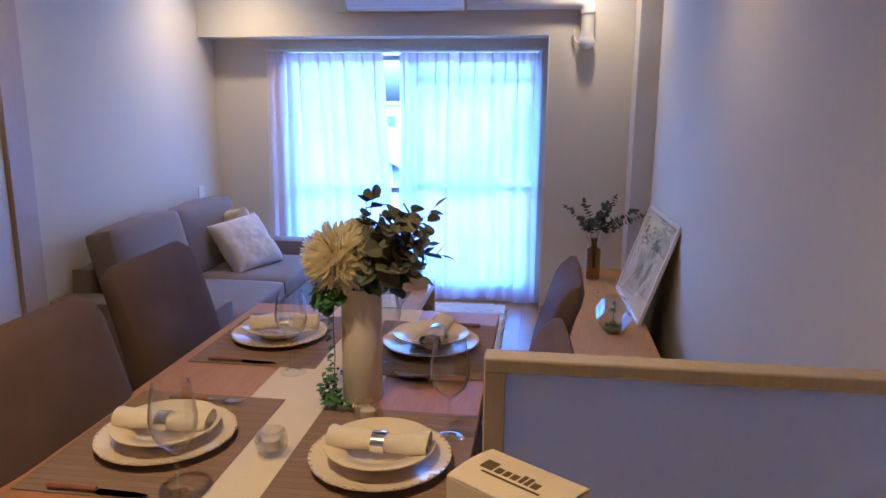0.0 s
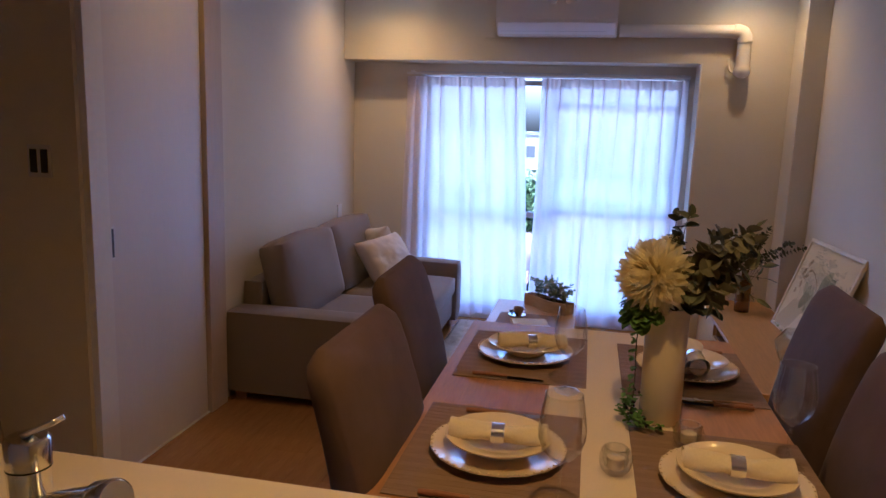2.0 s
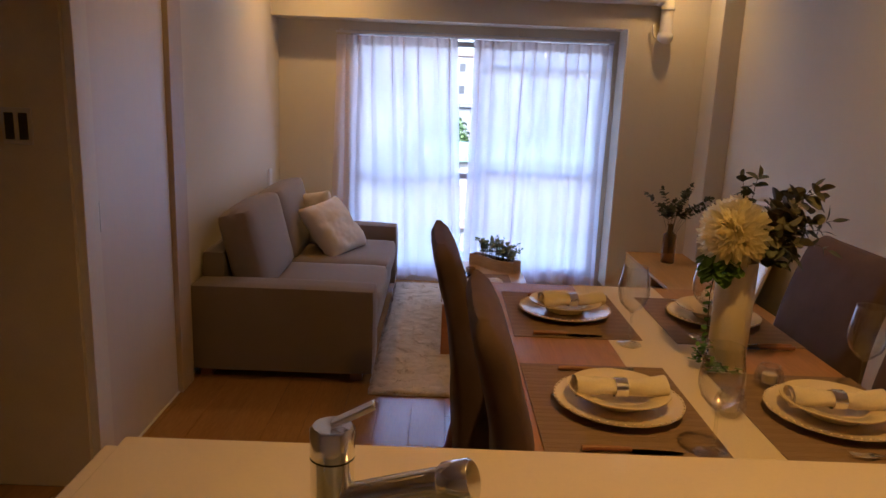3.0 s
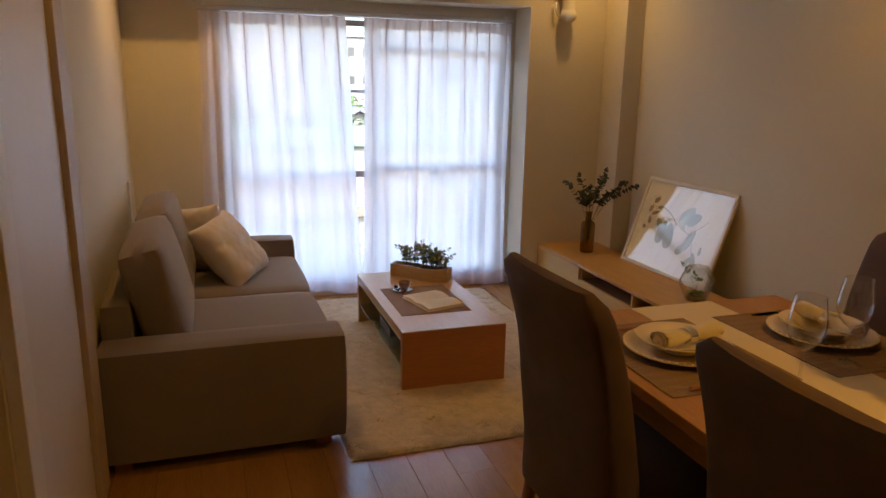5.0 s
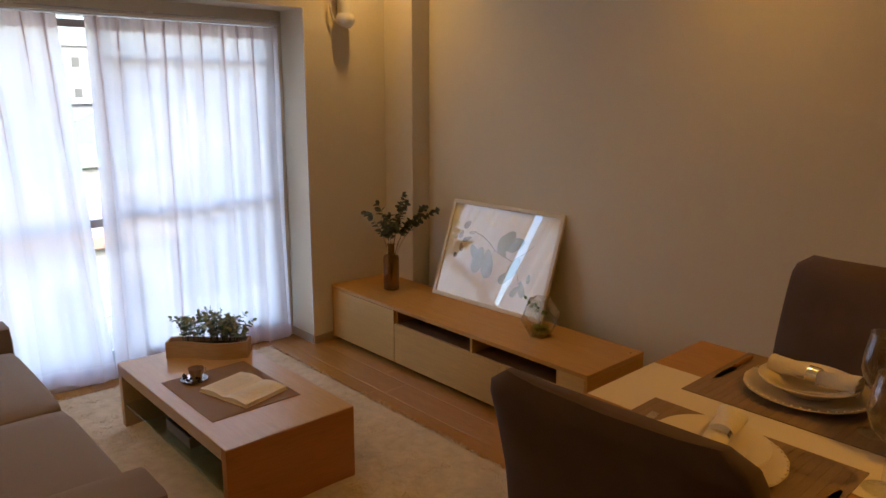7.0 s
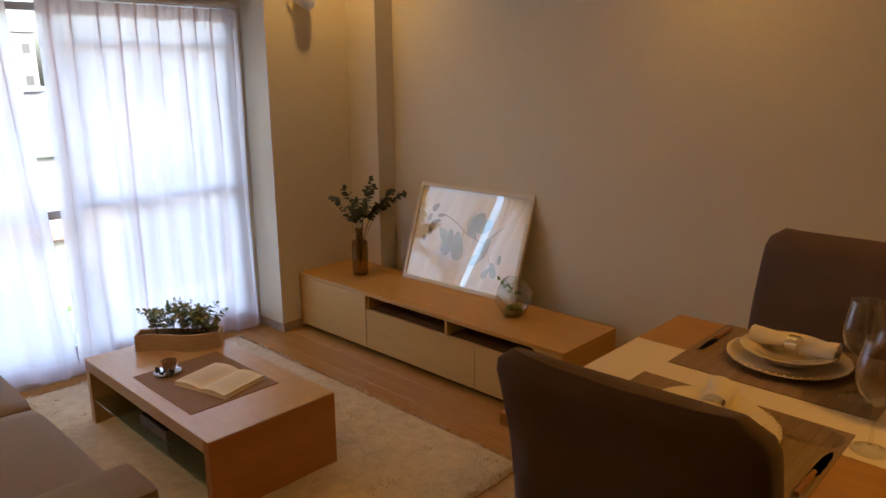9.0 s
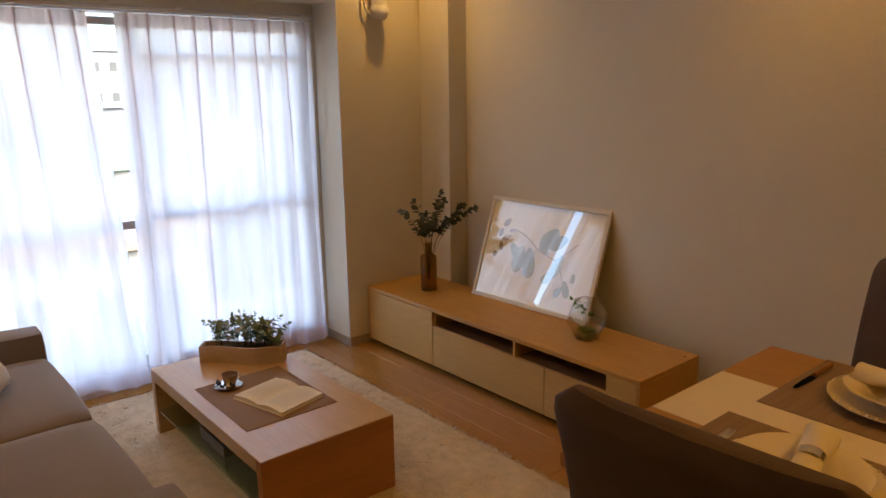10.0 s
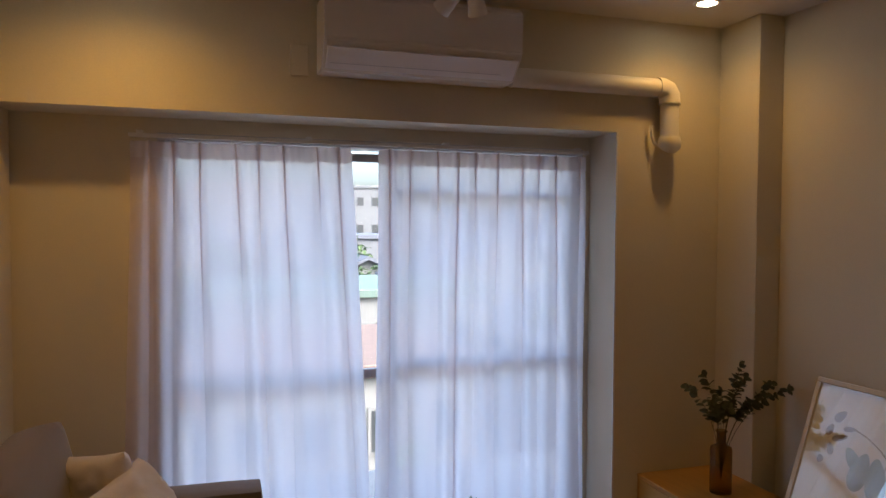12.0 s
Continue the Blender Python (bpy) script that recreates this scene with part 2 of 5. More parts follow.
def turned(profile, n=32, bm=None, close=False, wobble=None):
    """A lathe of (radius, z); wobble(angle, r) scales the radius."""
    b = bm or bmesh.new()
    rings = []
    for r, z in profile:
        ring = []
        for i in range(n):
            a = 2 * math.pi * i / n
            rr = r * (wobble(a, r) if wobble else 1)
            ring.append(b.verts.new((rr * math.cos(a), rr * math.sin(a), z)))
        rings.append(ring)
    for p, q in zip(rings, rings[1:] + ([rings[0]] if close else [])):
        for i in range(n):
            b.faces.new((p[i], p[(i + 1) % n], q[(i + 1) % n], q[i]))
    if not close:
        if profile[0][0] > 1e-5:
            b.faces.new(rings[0][::-1])
        if profile[-1][0] > 1e-5:
            b.faces.new(rings[-1])
    return b


def tube(points, radius, n=8, bm=None, ends=True):
    """A pipe through points; radius is a number or one for each point."""
    b = bm or bmesh.new()
    pts = [Vector(p) for p in points]
    rad = radius if hasattr(radius, "__len__") else [radius] * len(pts)
    up = Vector((0, 0, 1)) if abs((pts[-1] - pts[0]).normalized().z) < 0.95 else Vector((1, 0, 0))
    rings = []
    for i, p in enumerate(pts):
        d = (pts[min(i + 1, len(pts) - 1)] - pts[max(i - 1, 0)]).normalized()
        s = d.cross(up).normalized()
        u = s.cross(d)
        rings.append([b.verts.new(p + (s * math.cos(2 * math.pi * k / n) + u * math.sin(2 * math.pi * k / n)) * rad[i]) for k in range(n)])
    for p, q in zip(rings, rings[1:]):
        for i in range(n):
            b.faces.new((p[i], p[(i + 1) % n], q[(i + 1) % n], q[i]))
    if ends:
        b.faces.new(rings[0][::-1])
        b.faces.new(rings[-1])
    return b


def grid(nu, nv, f, bm=None, thick=0.0):
    """A sheet of nu by nv cells from f(u, v) in 0..1; thick: made solid."""
    b = bmesh.new()
    vs = [[b.verts.new(f(i / nu, j / nv)) for i in range(nu + 1)] for j in range(nv + 1)]
    for j in range(nv):
        for i in range(nu):
            b.faces.new((vs[j][i], vs[j][i + 1], vs[j + 1][i + 1], vs[j + 1][i]))
    if thick:
        bmesh.ops.solidify(b, geom=list(b.faces), thickness=thick)
    return join(bm, b)


def pillow(w, h, d, n=14, bm=None, power=0.5, pinch=0.06):
    """A stuffed cushion lying in the xy plane."""
    b = bmesh.new()
    def edge(u, v, s):
        x, y = 2 * u - 1, 2 * v - 1
        t = max(0.0, (1 - x ** 4) * (1 - y ** 4)) ** power
        k = 1 - pinch * (1 - abs(y) ** 2) * abs(x) ** 3 - 0
        k2 = 1 - pinch * (1 - abs(x) ** 2) * abs(y) ** 3
        q = Vector((x * 1.6 + s, y * 2.6, 1.7))
        wr = t * (0.014 * noise.noise(q) + 0.004 * (1 - abs(noise.noise(q * 2.2)) * 4) + 0.002 * noise.noise(q * 6))
        return (x * w / 2 * k, y * h / 2 * k2, s * (d / 2 * t) + wr)
    for s in (1, -1):
        vs = [[b.verts.new(edge(i / n, j / n, s)) for i in range(n + 1)] for j in range(n + 1)]
        for j in range(n):
            for i in range(n):
                b.faces.new((vs[j][i], vs[j][i + 1], vs[j + 1][i + 1], vs[j + 1][i]))
    bmesh.ops.remove_doubles(b, verts=b.verts, dist=0.0008)
    return join(bm, b)


def soft_box(x0, y0, z0, x1, y1, z1, puff=0.012, r=0.03, cuts=6):
    """An upholstered block: rounded edges and slightly domed faces."""
    b = box(x0, y0, z0, x1, y1, z1)
    bmesh.ops.subdivide_edges(b, edges=b.edges, cuts=cuts, use_grid_fill=True)
    c = Vector(((x0 + x1) / 2, (y0 + y1) / 2, (z0 + z1) / 2))
    h = Vector(((x1 - x0) / 2, (y1 - y0) / 2, (z1 - z0) / 2))
    for v in b.verts:
        p = v.co - c
        u = Vector((p.x / h.x, p.y / h.y, p.z / h.z))
        inner = Vector([max(-h[i] + r, min(h[i] - r, p[i])) for i in range(3)])
        d = p - inner
        if d.length > 1e-6:
            q = inner + d.normalized() * r
        else:
            q = p
        for i in range(3):
            if abs(u[i]) > 0.999:
                o = [k for k in range(3) if k != i]
                q[i] += math.copysign(puff, u[i]) * (1 - u[o[0]] ** 2) * (1 - u[o[1]] ** 2)
        v.co = c + q
    return b

# ---- plan ----
XL, XR, YB, YW, ZC = -0.215, 2.90, 5.515, 5.75, 2.39
ZS = 1.887          # underside of the beam
XE = 2.223           # right side of the window recess
PX, PY = 2.768, 5.26  # pillar
YK = -0.55          # wall behind the kitchen

# ---- structure ----
def setting(name, bm, mat, label=""):
    return solo(name, bm, mat, label, kind="structure")


YC = 2.742         # corner beside the sliding door
XF = -1.7           # far wall of the space left of the kitchen
setting("wall_left", box(XL - 0.12, YC, 0, XL, 6.0, ZC + 0.1), M_WALL, "white textured wallpaper wall beside the sofa")
setting("wall_switch", box(XF, YC, 0, XL - 0.12, YC + 0.12, ZC + 0.1), M_WALL, "wallpapered wall in shade with a light switch")
setting("wall_far_left", box(XF - 0.12, YK - 0.12, 0, XF, YC + 0.12, ZC + 0.1), M_WALL)
setting("wall_right", box(XR, YK - 0.12, 0, XR + 0.12, 6.0, ZC + 0.1), M_WALL, "white textured wallpaper wall behind the low cabinet")
setting("wall_back_kitchen", box(XF, YK - 0.12, 0, XR, YK, ZC + 0.1), M_WALL)
setting("pillar", box(PX, PY, 0, XR, YB, ZC, 0.003, 1), M_WALL, "narrow wallpapered pillar in the room corner")
setting("wall_window_side", box(XE, YB, 0, XR, 6.0, ZC), M_WALL, "wallpapered wall beside the window recess")
setting("beam", box(XL, YB, ZS, XE, 6.0, ZC), M_WALL, "wallpapered beam above the window recess")
WX0, WX1, WZ0, WZ1 = 0.33, 2.16, 0.05, 1.80
setting("wall_recess_side", box(XL, YW, 0, WX0 - 0.03, 6.0, ZS), M_WALL)
setting("wall_recess_end", box(WX1 + 0.03, YW, 0, XE, 6.0, ZS), M_WALL)
setting("wall_recess_head", box(WX0 - 0.03, YW, WZ1 + 0.03, WX1 + 0.03, 6.0, ZS), M_WALL)
setting("wall_recess_foot", box(WX0 - 0.03, YW, 0, WX1 + 0.03, 6.0, WZ0), M_WHITE)
setting("corner_bead", box(XE - 0.003, YB - 0.004, 0.0, XE + 0.006, YB + 0.004, ZS, 0.001, 1), M_WHITE)
setting("ceiling", box(XF - 0.12, YK - 0.12, ZC, XR + 0.12, YB, ZC + 0.12), M_CEIL, "off-white papered ceiling")
setting("floor", box(XF - 0.12, YK - 0.12, -0.12, XR + 0.12, 6.0, -0.006), M_GAP, "orange-brown wooden board floor")
for nm, a in (("baseboard_pillar", (PX - 0.006, PY - 0.006, 0, PX, YB, 0.05)), ("baseboard_window", (XE, YB - 0.008, 0, PX - 0.007, YB, 0.05)),
              ("baseboard_recess", (XE - 0.006, YB + 0.005, 0, XE, YW, 0.05)), ("baseboard_left", (XL, 3.715, 0, XL + 0.006, YW, 0.05)),
              ("baseboard_right", (XR - 0.006, YK, 0, XR, PY - 0.007, 0.05))):
    setting(nm, box(*a, 0.001, 1), M_FRAME)

# ---- sliding door and wall fittings ----
def sliding_door():
    d = thing("door_1", XL, 3.2, 0, 0, "closed white sliding door with a slim recessed pull in pale trim", kind="structure")
    part("door_frame", box(0, 0.362, 0, 0.030, 0.512, 2.1, 0.002, 1), M_POST, d)
    part("door_frame", box(0, -0.44, 0, 0.030, -0.338, 2.1, 0.002, 1), M_WHITE, d)
    part("door_frame", box(0, -0.44, 2.1, 0.024, 0.512, 2.16, 0.002, 1), M_WHITE, d)
    leaf = part("door_leaf", box(0.001, -0.327, 0.008, 0.010, 0.350, 2.095, 0.001, 1), M_DOOR, d)
    pull = part("handle", box(0.010, -0.318, 0.89, 0.0125, -0.296, 1.01, 0.0008, 1), M_STEEL, leaf)
    part("pull_recess", box(0.0125, -0.313, 0.895, 0.0130, -0.301, 1.005), M_BLACK, pull)
    # Thin black strip laid in as the shade between frame and leaf.
    part("shadow_gap", box(0.0003, -0.337, 0.0, 0.001, -0.328, 2.09), M_BLACK, d)
    part("floor_track", box(0.0, -0.337, 0.0, 0.016, 0.361, 0.006, 0.001, 1), M_WHITE, d)


sliding_door()


def switch_plate():
    s = thing("light_switch", -0.368, YC, 1.262, -90, "double grey light switch plate on the wall", "switch")
    part("plate", box(0, -0.048, -0.058, 0.007, 0.048, 0.058, 0.002, 2), M_PARTITION, s)
    for k in (-0.026, 0.026):
        part("rocker", box(0.007, k * 0.85 - 0.014, -0.042, 0.011, k * 0.85 + 0.014, 0.042, 0.0015, 2), M_BLACK, s)


switch_plate()


def wall_hatch():
    s = thing("wall_cover", XL, 5.42, 0.74, 0, "small white cover strip on the wall behind the sofa", "wall cover")
    part("cover", box(0, -0.04, -0.11, 0.012, 0.04, 0.11, 0.002, 1), M_WHITE, s)


wall_hatch()

# ---- window ----
def sash(w, parent, x0, x1, y, bar, top_bar):
    s = part("sash", box(x0, y, WZ0 + 0.02, x0 + 0.035, y + 0.025, WZ1 - 0.02, 0.002, 1), M_ALU, parent)
    b = box(x1 - 0.035, y, WZ0 + 0.02, x1, y + 0.025, WZ1 - 0.02, 0.002, 1)
    part("stile", b, M_ALU, s)
    for z0, z1 in ((WZ0 + 0.02, WZ0 + 0.08), (WZ1 - 0.055, WZ1 - 0.02), (bar - 0.02, bar + 0.02)) + (((top_bar - 0.013, top_bar + 0.013),) if top_bar else ()):
        part("rail", box(x0 + 0.035, y, z0, x1 - 0.035, y + 0.025, z1, 0.002, 1), M_ALU, s)
    g = part("pane", box(x0 + 0.03, y + 0.011, WZ0 + 0.05, x1 - 0.03, y + 0.015, WZ1 - 0.05), M_PANE, s)
    g.visible_shadow = False
    return s


def window():
    w = thing("window_1", 0, 0, 0, 0, "tall aluminium sliding window with clear panes behind sheer curtains", kind="structure")
    for a in ((WX0 - 0.03, WZ0, WX0, WZ1), (WX1, WZ0, WX1 + 0.03, WZ1)):
        part("window_frame", box(a[0], 5.76, a[1], a[2], 5.90, a[3], 0.002, 1), M_ALU, w)
    part("window_frame", box(WX0 - 0.03, 5.76, WZ1, WX1 + 0.03, 5.90, WZ1 + 0.03, 0.002, 1), M_ALU, w)
    part("window_sill", box(WX0, 5.76, WZ0, WX1, 5.90, WZ0 + 0.02, 0.002, 1), M_ALU, w)
    sash(w, w, WX0, 1.285, 5.815, 0.805, None)
    sash(w, w, 1.245, WX1, 5.775, 0.845, 1.612)


window()


def curtain(name, x0t, x1t, x0b, x1b, zb, folds, seed, label, lean=0.0, stack=0.0):
    """A sheer panel with pinch pleats; the lower edge spans x0b..x1b."""
    c = thing(name, (x0t + x1t) / 2, 5.72, 0, 0, label, "curtain", "sheer curtains at the window")
    ox = (x0t + x1t) / 2
    zt = 1.79
    rnd = random.Random(seed)
    ph = [rnd.uniform(0, 6.28) for _ in range(6)]

    def f(u, v):
        z = zb + (zt - zb) * v
        a = x0b + (x0t - x0b) * v ** 1.1
        b = x1b + (x1t - x1b) * v ** 1.1
        uu = u + 0.012 * math.sin(u * 9 + ph[4]) * (1 - v)
        x = a + (b - a) * uu
        un = u * folds + 0.16 * math.sin(u * 17 + ph[1])
        s = un % 1.0
        w1 = 0.55 + 0.45 * math.sin(int(un) * 2.4 + ph[2])
        kk = min(1.0, (zt - z) / (0.35 + 0.5 * w1))
        ridge = math.exp(-((s - 0.5) / (0.085 + 0.10 * kk)) ** 2) * 0.034
        wide = 0.007 * math.cos(2 * math.pi * (un + 0.5)) + 0.012 * math.sin(u * 13 + ph[0]) + 0.003 * math.sin(u * 29 + ph[1])
        k = min(1.0, (zt - z) / 0.5)
        y = -(ridge * (1 - (0.75 - 0.45 * w1) * kk) + wide * (0.25 + 0.75 * k)) - 0.006 * math.sin(z * 3 + u * 14 + ph[2]) * k
        x += 0.006 * math.sin(u * 31 + z * 2 + ph[3]) * k - 0.019 * math.sin(math.pi * (s - 0.5) / 0.16) * math.exp(-((s - 0.5) / (0.10 + 0.03 * kk)) ** 2) * (1 - (0.97 - 0.5 * w1) * kk)
        if v > 0.955:
            y += 0.004 * math.sin(2 * math.pi * u * folds * 2)
        zz = z + (0.012 * math.sin(u * 11 + ph[5]) + 0.005 * math.sin(u * 41)) * (1 - v) ** 3
        return (x - ox, y, zz)

    nu = int(folds * 30)
    part("sheer_cloth", grid(nu, 40, f), M_SHEER, c, smooth=True)
    vh = 0.085 / (zt - zb)
    part("hem", grid(nu, 3, lambda u, v: (lambda p: (p[0], p[1] - 0.004, p[2]))(f(u, v * vh))), M_HEM, c, smooth=True)
    part("header_tape", grid(nu, 3, lambda u, v: (lambda p: (p[0], p[1] - 0.004, p[2]))(f(u, 1 - v * vh * 0.75))), M_HEM, c, smooth=True)
    for k in range(int(folds) + 1):
        u = min(1, (k + 0.5) / folds)
        p = f(u, 1.0)
        part("hook", tube([(p[0], p[1], zt - 0.02), (p[0], p[1] * 0.4, zt + 0.006), (p[0], -0.01, zt + 0.016)], 0.0016, 5), M_WHITE, c)
    return c


curtain("sheer_curtain", 0.205, 1.066, 0.18, 1.165, 0.03, 8, 3, "white sheer curtain drawn across the window, its inner edge leaning")
curtain("sheer_curtain", 1.185, 2.180, 1.168, 2.19, 0.02, 10, 8, "white sheer curtain hanging straight in soft pleats")


def curtain_rail():
    r = thing("curtain_rail", 1.19, 5.71, 1.812, 0, "slim white curtain rail under the beam", "curtain rail")
    part("rail", box(-0.99, -0.009, -0.008, 1.0, 0.009, 0.008, 0.002, 1), M_WHITE, r)
    for x in (-0.95, -0.3, 0.3, 0.95):
        part("bracket", box(x - 0.012, -0.006, 0.008, x + 0.012, 0.039, 0.02, 0.002, 1), M_WHITE, r)


curtain_rail()

# ---- air conditioner and pipe cover ----
def air_conditioner():
    a = thing("air_conditioner", 1.283, YB, 2.043, 0, "white wall-mounted air conditioner on the beam", "air conditioner")
    w = 0.388
    prof = [(0, 0.0), (-0.12, 0.0), (-0.204, 0.082), (-0.214, 0.10), (-0.214, 0.25), (-0.195, 0.275), (0, 0.275)]
    b = bmesh.new()
    l = [b.verts.new((-w, y, z)) for y, z in prof]
    r = [b.verts.new((w, y, z)) for y, z in prof]
    b.faces.new(l)
    b.faces.new(r[::-1])
    for i in range(len(prof)):
        j = (i + 1) % len(prof)
        b.faces.new((l[i], l[j], r[j], r[i]))
    bmesh.ops.bevel(b, geom=list(b.edges), offset=0.006, segments=2, affect="EDGES")
    part("casing", b, M_AC, a)
    b = box(-w + 0.012, -0.003, -0.046, w - 0.012, 0.003, 0.050, 0.002, 1)
    lv = part("louvre", b, M_AC_LIT, a)
    lv.matrix_basis = pose(0, -0.1665, 0.0375, 45.7)
    lg = part("louvre_gap", box(-w + 0.03, -0.0005, -0.0012, w - 0.07, 0.0, 0.0012), M_ALU, lv)
    lg.matrix_basis = pose(0, -0.0032, -0.018)


air_conditioner()


def outlet():
    o = thing("wall_socket", 0.83, YB, 2.10, 0, "small beige wall socket beside the air conditioner", "wall socket")
    part("plate", box(-0.035, -0.008, -0.06, 0.035, 0, 0.06, 0.002, 1), M_WALL, o)


outlet()


def pipe_cover():
    d = thing("pipe_cover", 2.05, YB, 2.085, 0, "cream pipe cover running from the air conditioner to the wall", "pipe cover")
    part("pipe_run", tube([(-0.36, -0.045, 0.0), (0.345, -0.045, 0.0)], 0.041, 24), M_AC, d, smooth=True)
    bend = [(0.3455, -0.045, 0.0), (0.375, -0.045, -0.001), (0.398, -0.045, -0.010), (0.411, -0.045, -0.030), (0.414, -0.045, -0.066)]
    part("elbow", tube(bend, 0.046, 24), M_AC, d, smooth=True)
    part("joint_band", tube([(0.414, -0.045, -0.0665), (0.414, -0.045, -0.0705)], 0.049, 24), M_ALU, d, smooth=True)
    part("pipe_drop", tube([(0.414, -0.045, -0.071), (0.414, -0.045, -0.215)], 0.041, 24), M_AC, d, smooth=True)
    part("wall_cap", tube([(0.414, -0.048, -0.2155), (0.414, -0.048, -0.235), (0.414, -0.046, -0.262), (0.414, -0.040, -0.272)], [0.044, 0.052, 0.050, 0.036], 24), M_AC, d, smooth=True)
    part("drain_hose", tube([(0.372, -0.03, -0.258), (0.344, -0.03, -0.242), (0.332, -0.03, -0.21), (0.333, -0.028, -0.165)], 0.007, 8), M_AC, d, smooth=True)


pipe_cover()

# ---- downlights and spot fitting ----
def downlight(x, y):
    d = thing("downlight", x, y, ZC, 0, "round recessed ceiling downlight, lit warm", "downlight", "ceiling downlights")
    part("trim_ring", turned([(0.040, -0.001), (0.050, -0.004), (0.055, -0.002), (0.055, 0.0), (0.040, 0.0)], 32, close=True), M_WHITE, d, smooth=True)
    part("lens", turned([(0.0, -0.0012), (0.039, -0.0012), (0.039, -0.0002), (0.0, -0.0002)], 24), M_BULB, d)


for lx, ly in DOWNLIGHTS_AND_FILLS[:2]:
    downlight(lx, ly)


def ceiling_spots():
    s = thing("spot_fitting", 1.34, 5.05, ZC, 0, "ceiling fitting with two pale adjustable spot heads, unlit", "ceiling spotlight")
    part("ceiling_plate", turned([(0.0, -0.022), (0.055, -0.022), (0.06, -0.016), (0.06, 0.0), (0.0, 0.0)], 28), M_AC, s, smooth=True)
    for x, y, rx, rz in ((-0.05, 0.0, 55, 35), (0.03, -0.02, 30, -40)):
        h = part("spot_head", turned([(0.014, 0.05), (0.024, 0.045), (0.028, 0.0), (0.034, -0.055), (0.031, -0.055), (0.026, -0.01)], 24), M_AC, s, smooth=True)
        h.matrix_basis = pose(x, y, -0.145, rx, 0, rz)
        part("lamp_face", turned([(0.0, -0.046), (0.030, -0.050), (0.030, -0.044)], 20), M_BLACK, h)
        part("arm", tube([(x * 0.5, y * 0.5, -0.018), (x, y, -0.06), (x, y, -0.135)], 0.006, 8), M_AC, s)


ceiling_spots()

# ---- kitchen counter, tap, partition ----
CX0, CY0, CY1, CZ = 0.455, 0.88, 1.531, 0.85


def counter():
    c = thing("kitchen_counter", 0, 0, 0, 0, "cream kitchen peninsula unit with a smooth worktop", "kitchen counter")
    sx0, sx1, sy0, sy1 = 0.62, 1.30, 0.92, 1.255
    part("worktop", box(CX0 + 0.02, sy1, CZ - 0.03, XR - 0.001, CY1, CZ, 0.004, 2), M_COUNTER, c)
    part("worktop_end", box(CX0, CY0, CZ - 0.03, sx0, CY1 - 0.03, CZ - 0.0005, 0.004, 2), M_COUNTER, c)
    part("worktop_side", box(sx1, CY0, CZ - 0.03, XR - 0.001, sy1 - 0.001, CZ, 0.001, 1), M_COUNTER, c)
    part("worktop_front", box(sx0 - 0.001, CY0, CZ - 0.03, sx1 + 0.001, sy0, CZ - 0.0008, 0.002, 1), M_COUNTER, c)
    part("cabinet_body", box(CX0 + 0.02, CY0 + 0.02, 0.0, XR - 0.002, CY1 - 0.02, CZ - 0.18, 0.002, 1), M_WHITE, c)
    part("cabinet_rim", box(CX0 + 0.02, sy1 + 0.02, CZ - 0.18, XR - 0.002, CY1 - 0.02, CZ - 0.031), M_WHITE, c)
    part("cabinet_rim", box(CX0 + 0.02, CY0 + 0.02, CZ - 0.18, sx0 - 0.02, sy1 + 0.018, CZ - 0.031), M_WHITE, c)
    b = bmesh.new()
    z0 = CZ - 0.165
    for a in ((sx0, sy0, z0, sx1, sy1, z0 + 0.003), (sx0 - 0.004, sy0, z0, sx0, sy1, CZ - 0.004), (sx1, sy0, z0, sx1 + 0.004, sy1, CZ - 0.004),
              (sx0, sy0 - 0.004, z0, sx1, sy0, CZ - 0.004), (sx0, sy1, z0, sx1, sy1 + 0.004, CZ - 0.004)):
        box(*a, bm=b)
    part("sink_bowl", b, M_STEEL, c)


counter()


def partition():
    p = thing("partition", 2.138, 1.505, 0, 0, "low partition screen with pale wood frame and white panel", "partition screen")
    b = CZ
    part("post", box(0, -0.014, b, 0.028, 0.014, 1.127, 0.002, 1), M_FRAME, p)
    part("top_rail", box(0.0, -0.018, 1.1273, XR - 2.139, 0.018, 1.147, 0.003, 2), M_FRAME, p)
    part("panel", box(0.028, -0.006, b, XR - 2.139, 0.006, 1.127), M_FROST, p, "frosted white acrylic panel")
    part("bottom_rail", box(0.028, -0.012, b, XR - 2.141, 0.012, b + 0.02, 0.002, 1), M_FRAME, p)


partition()

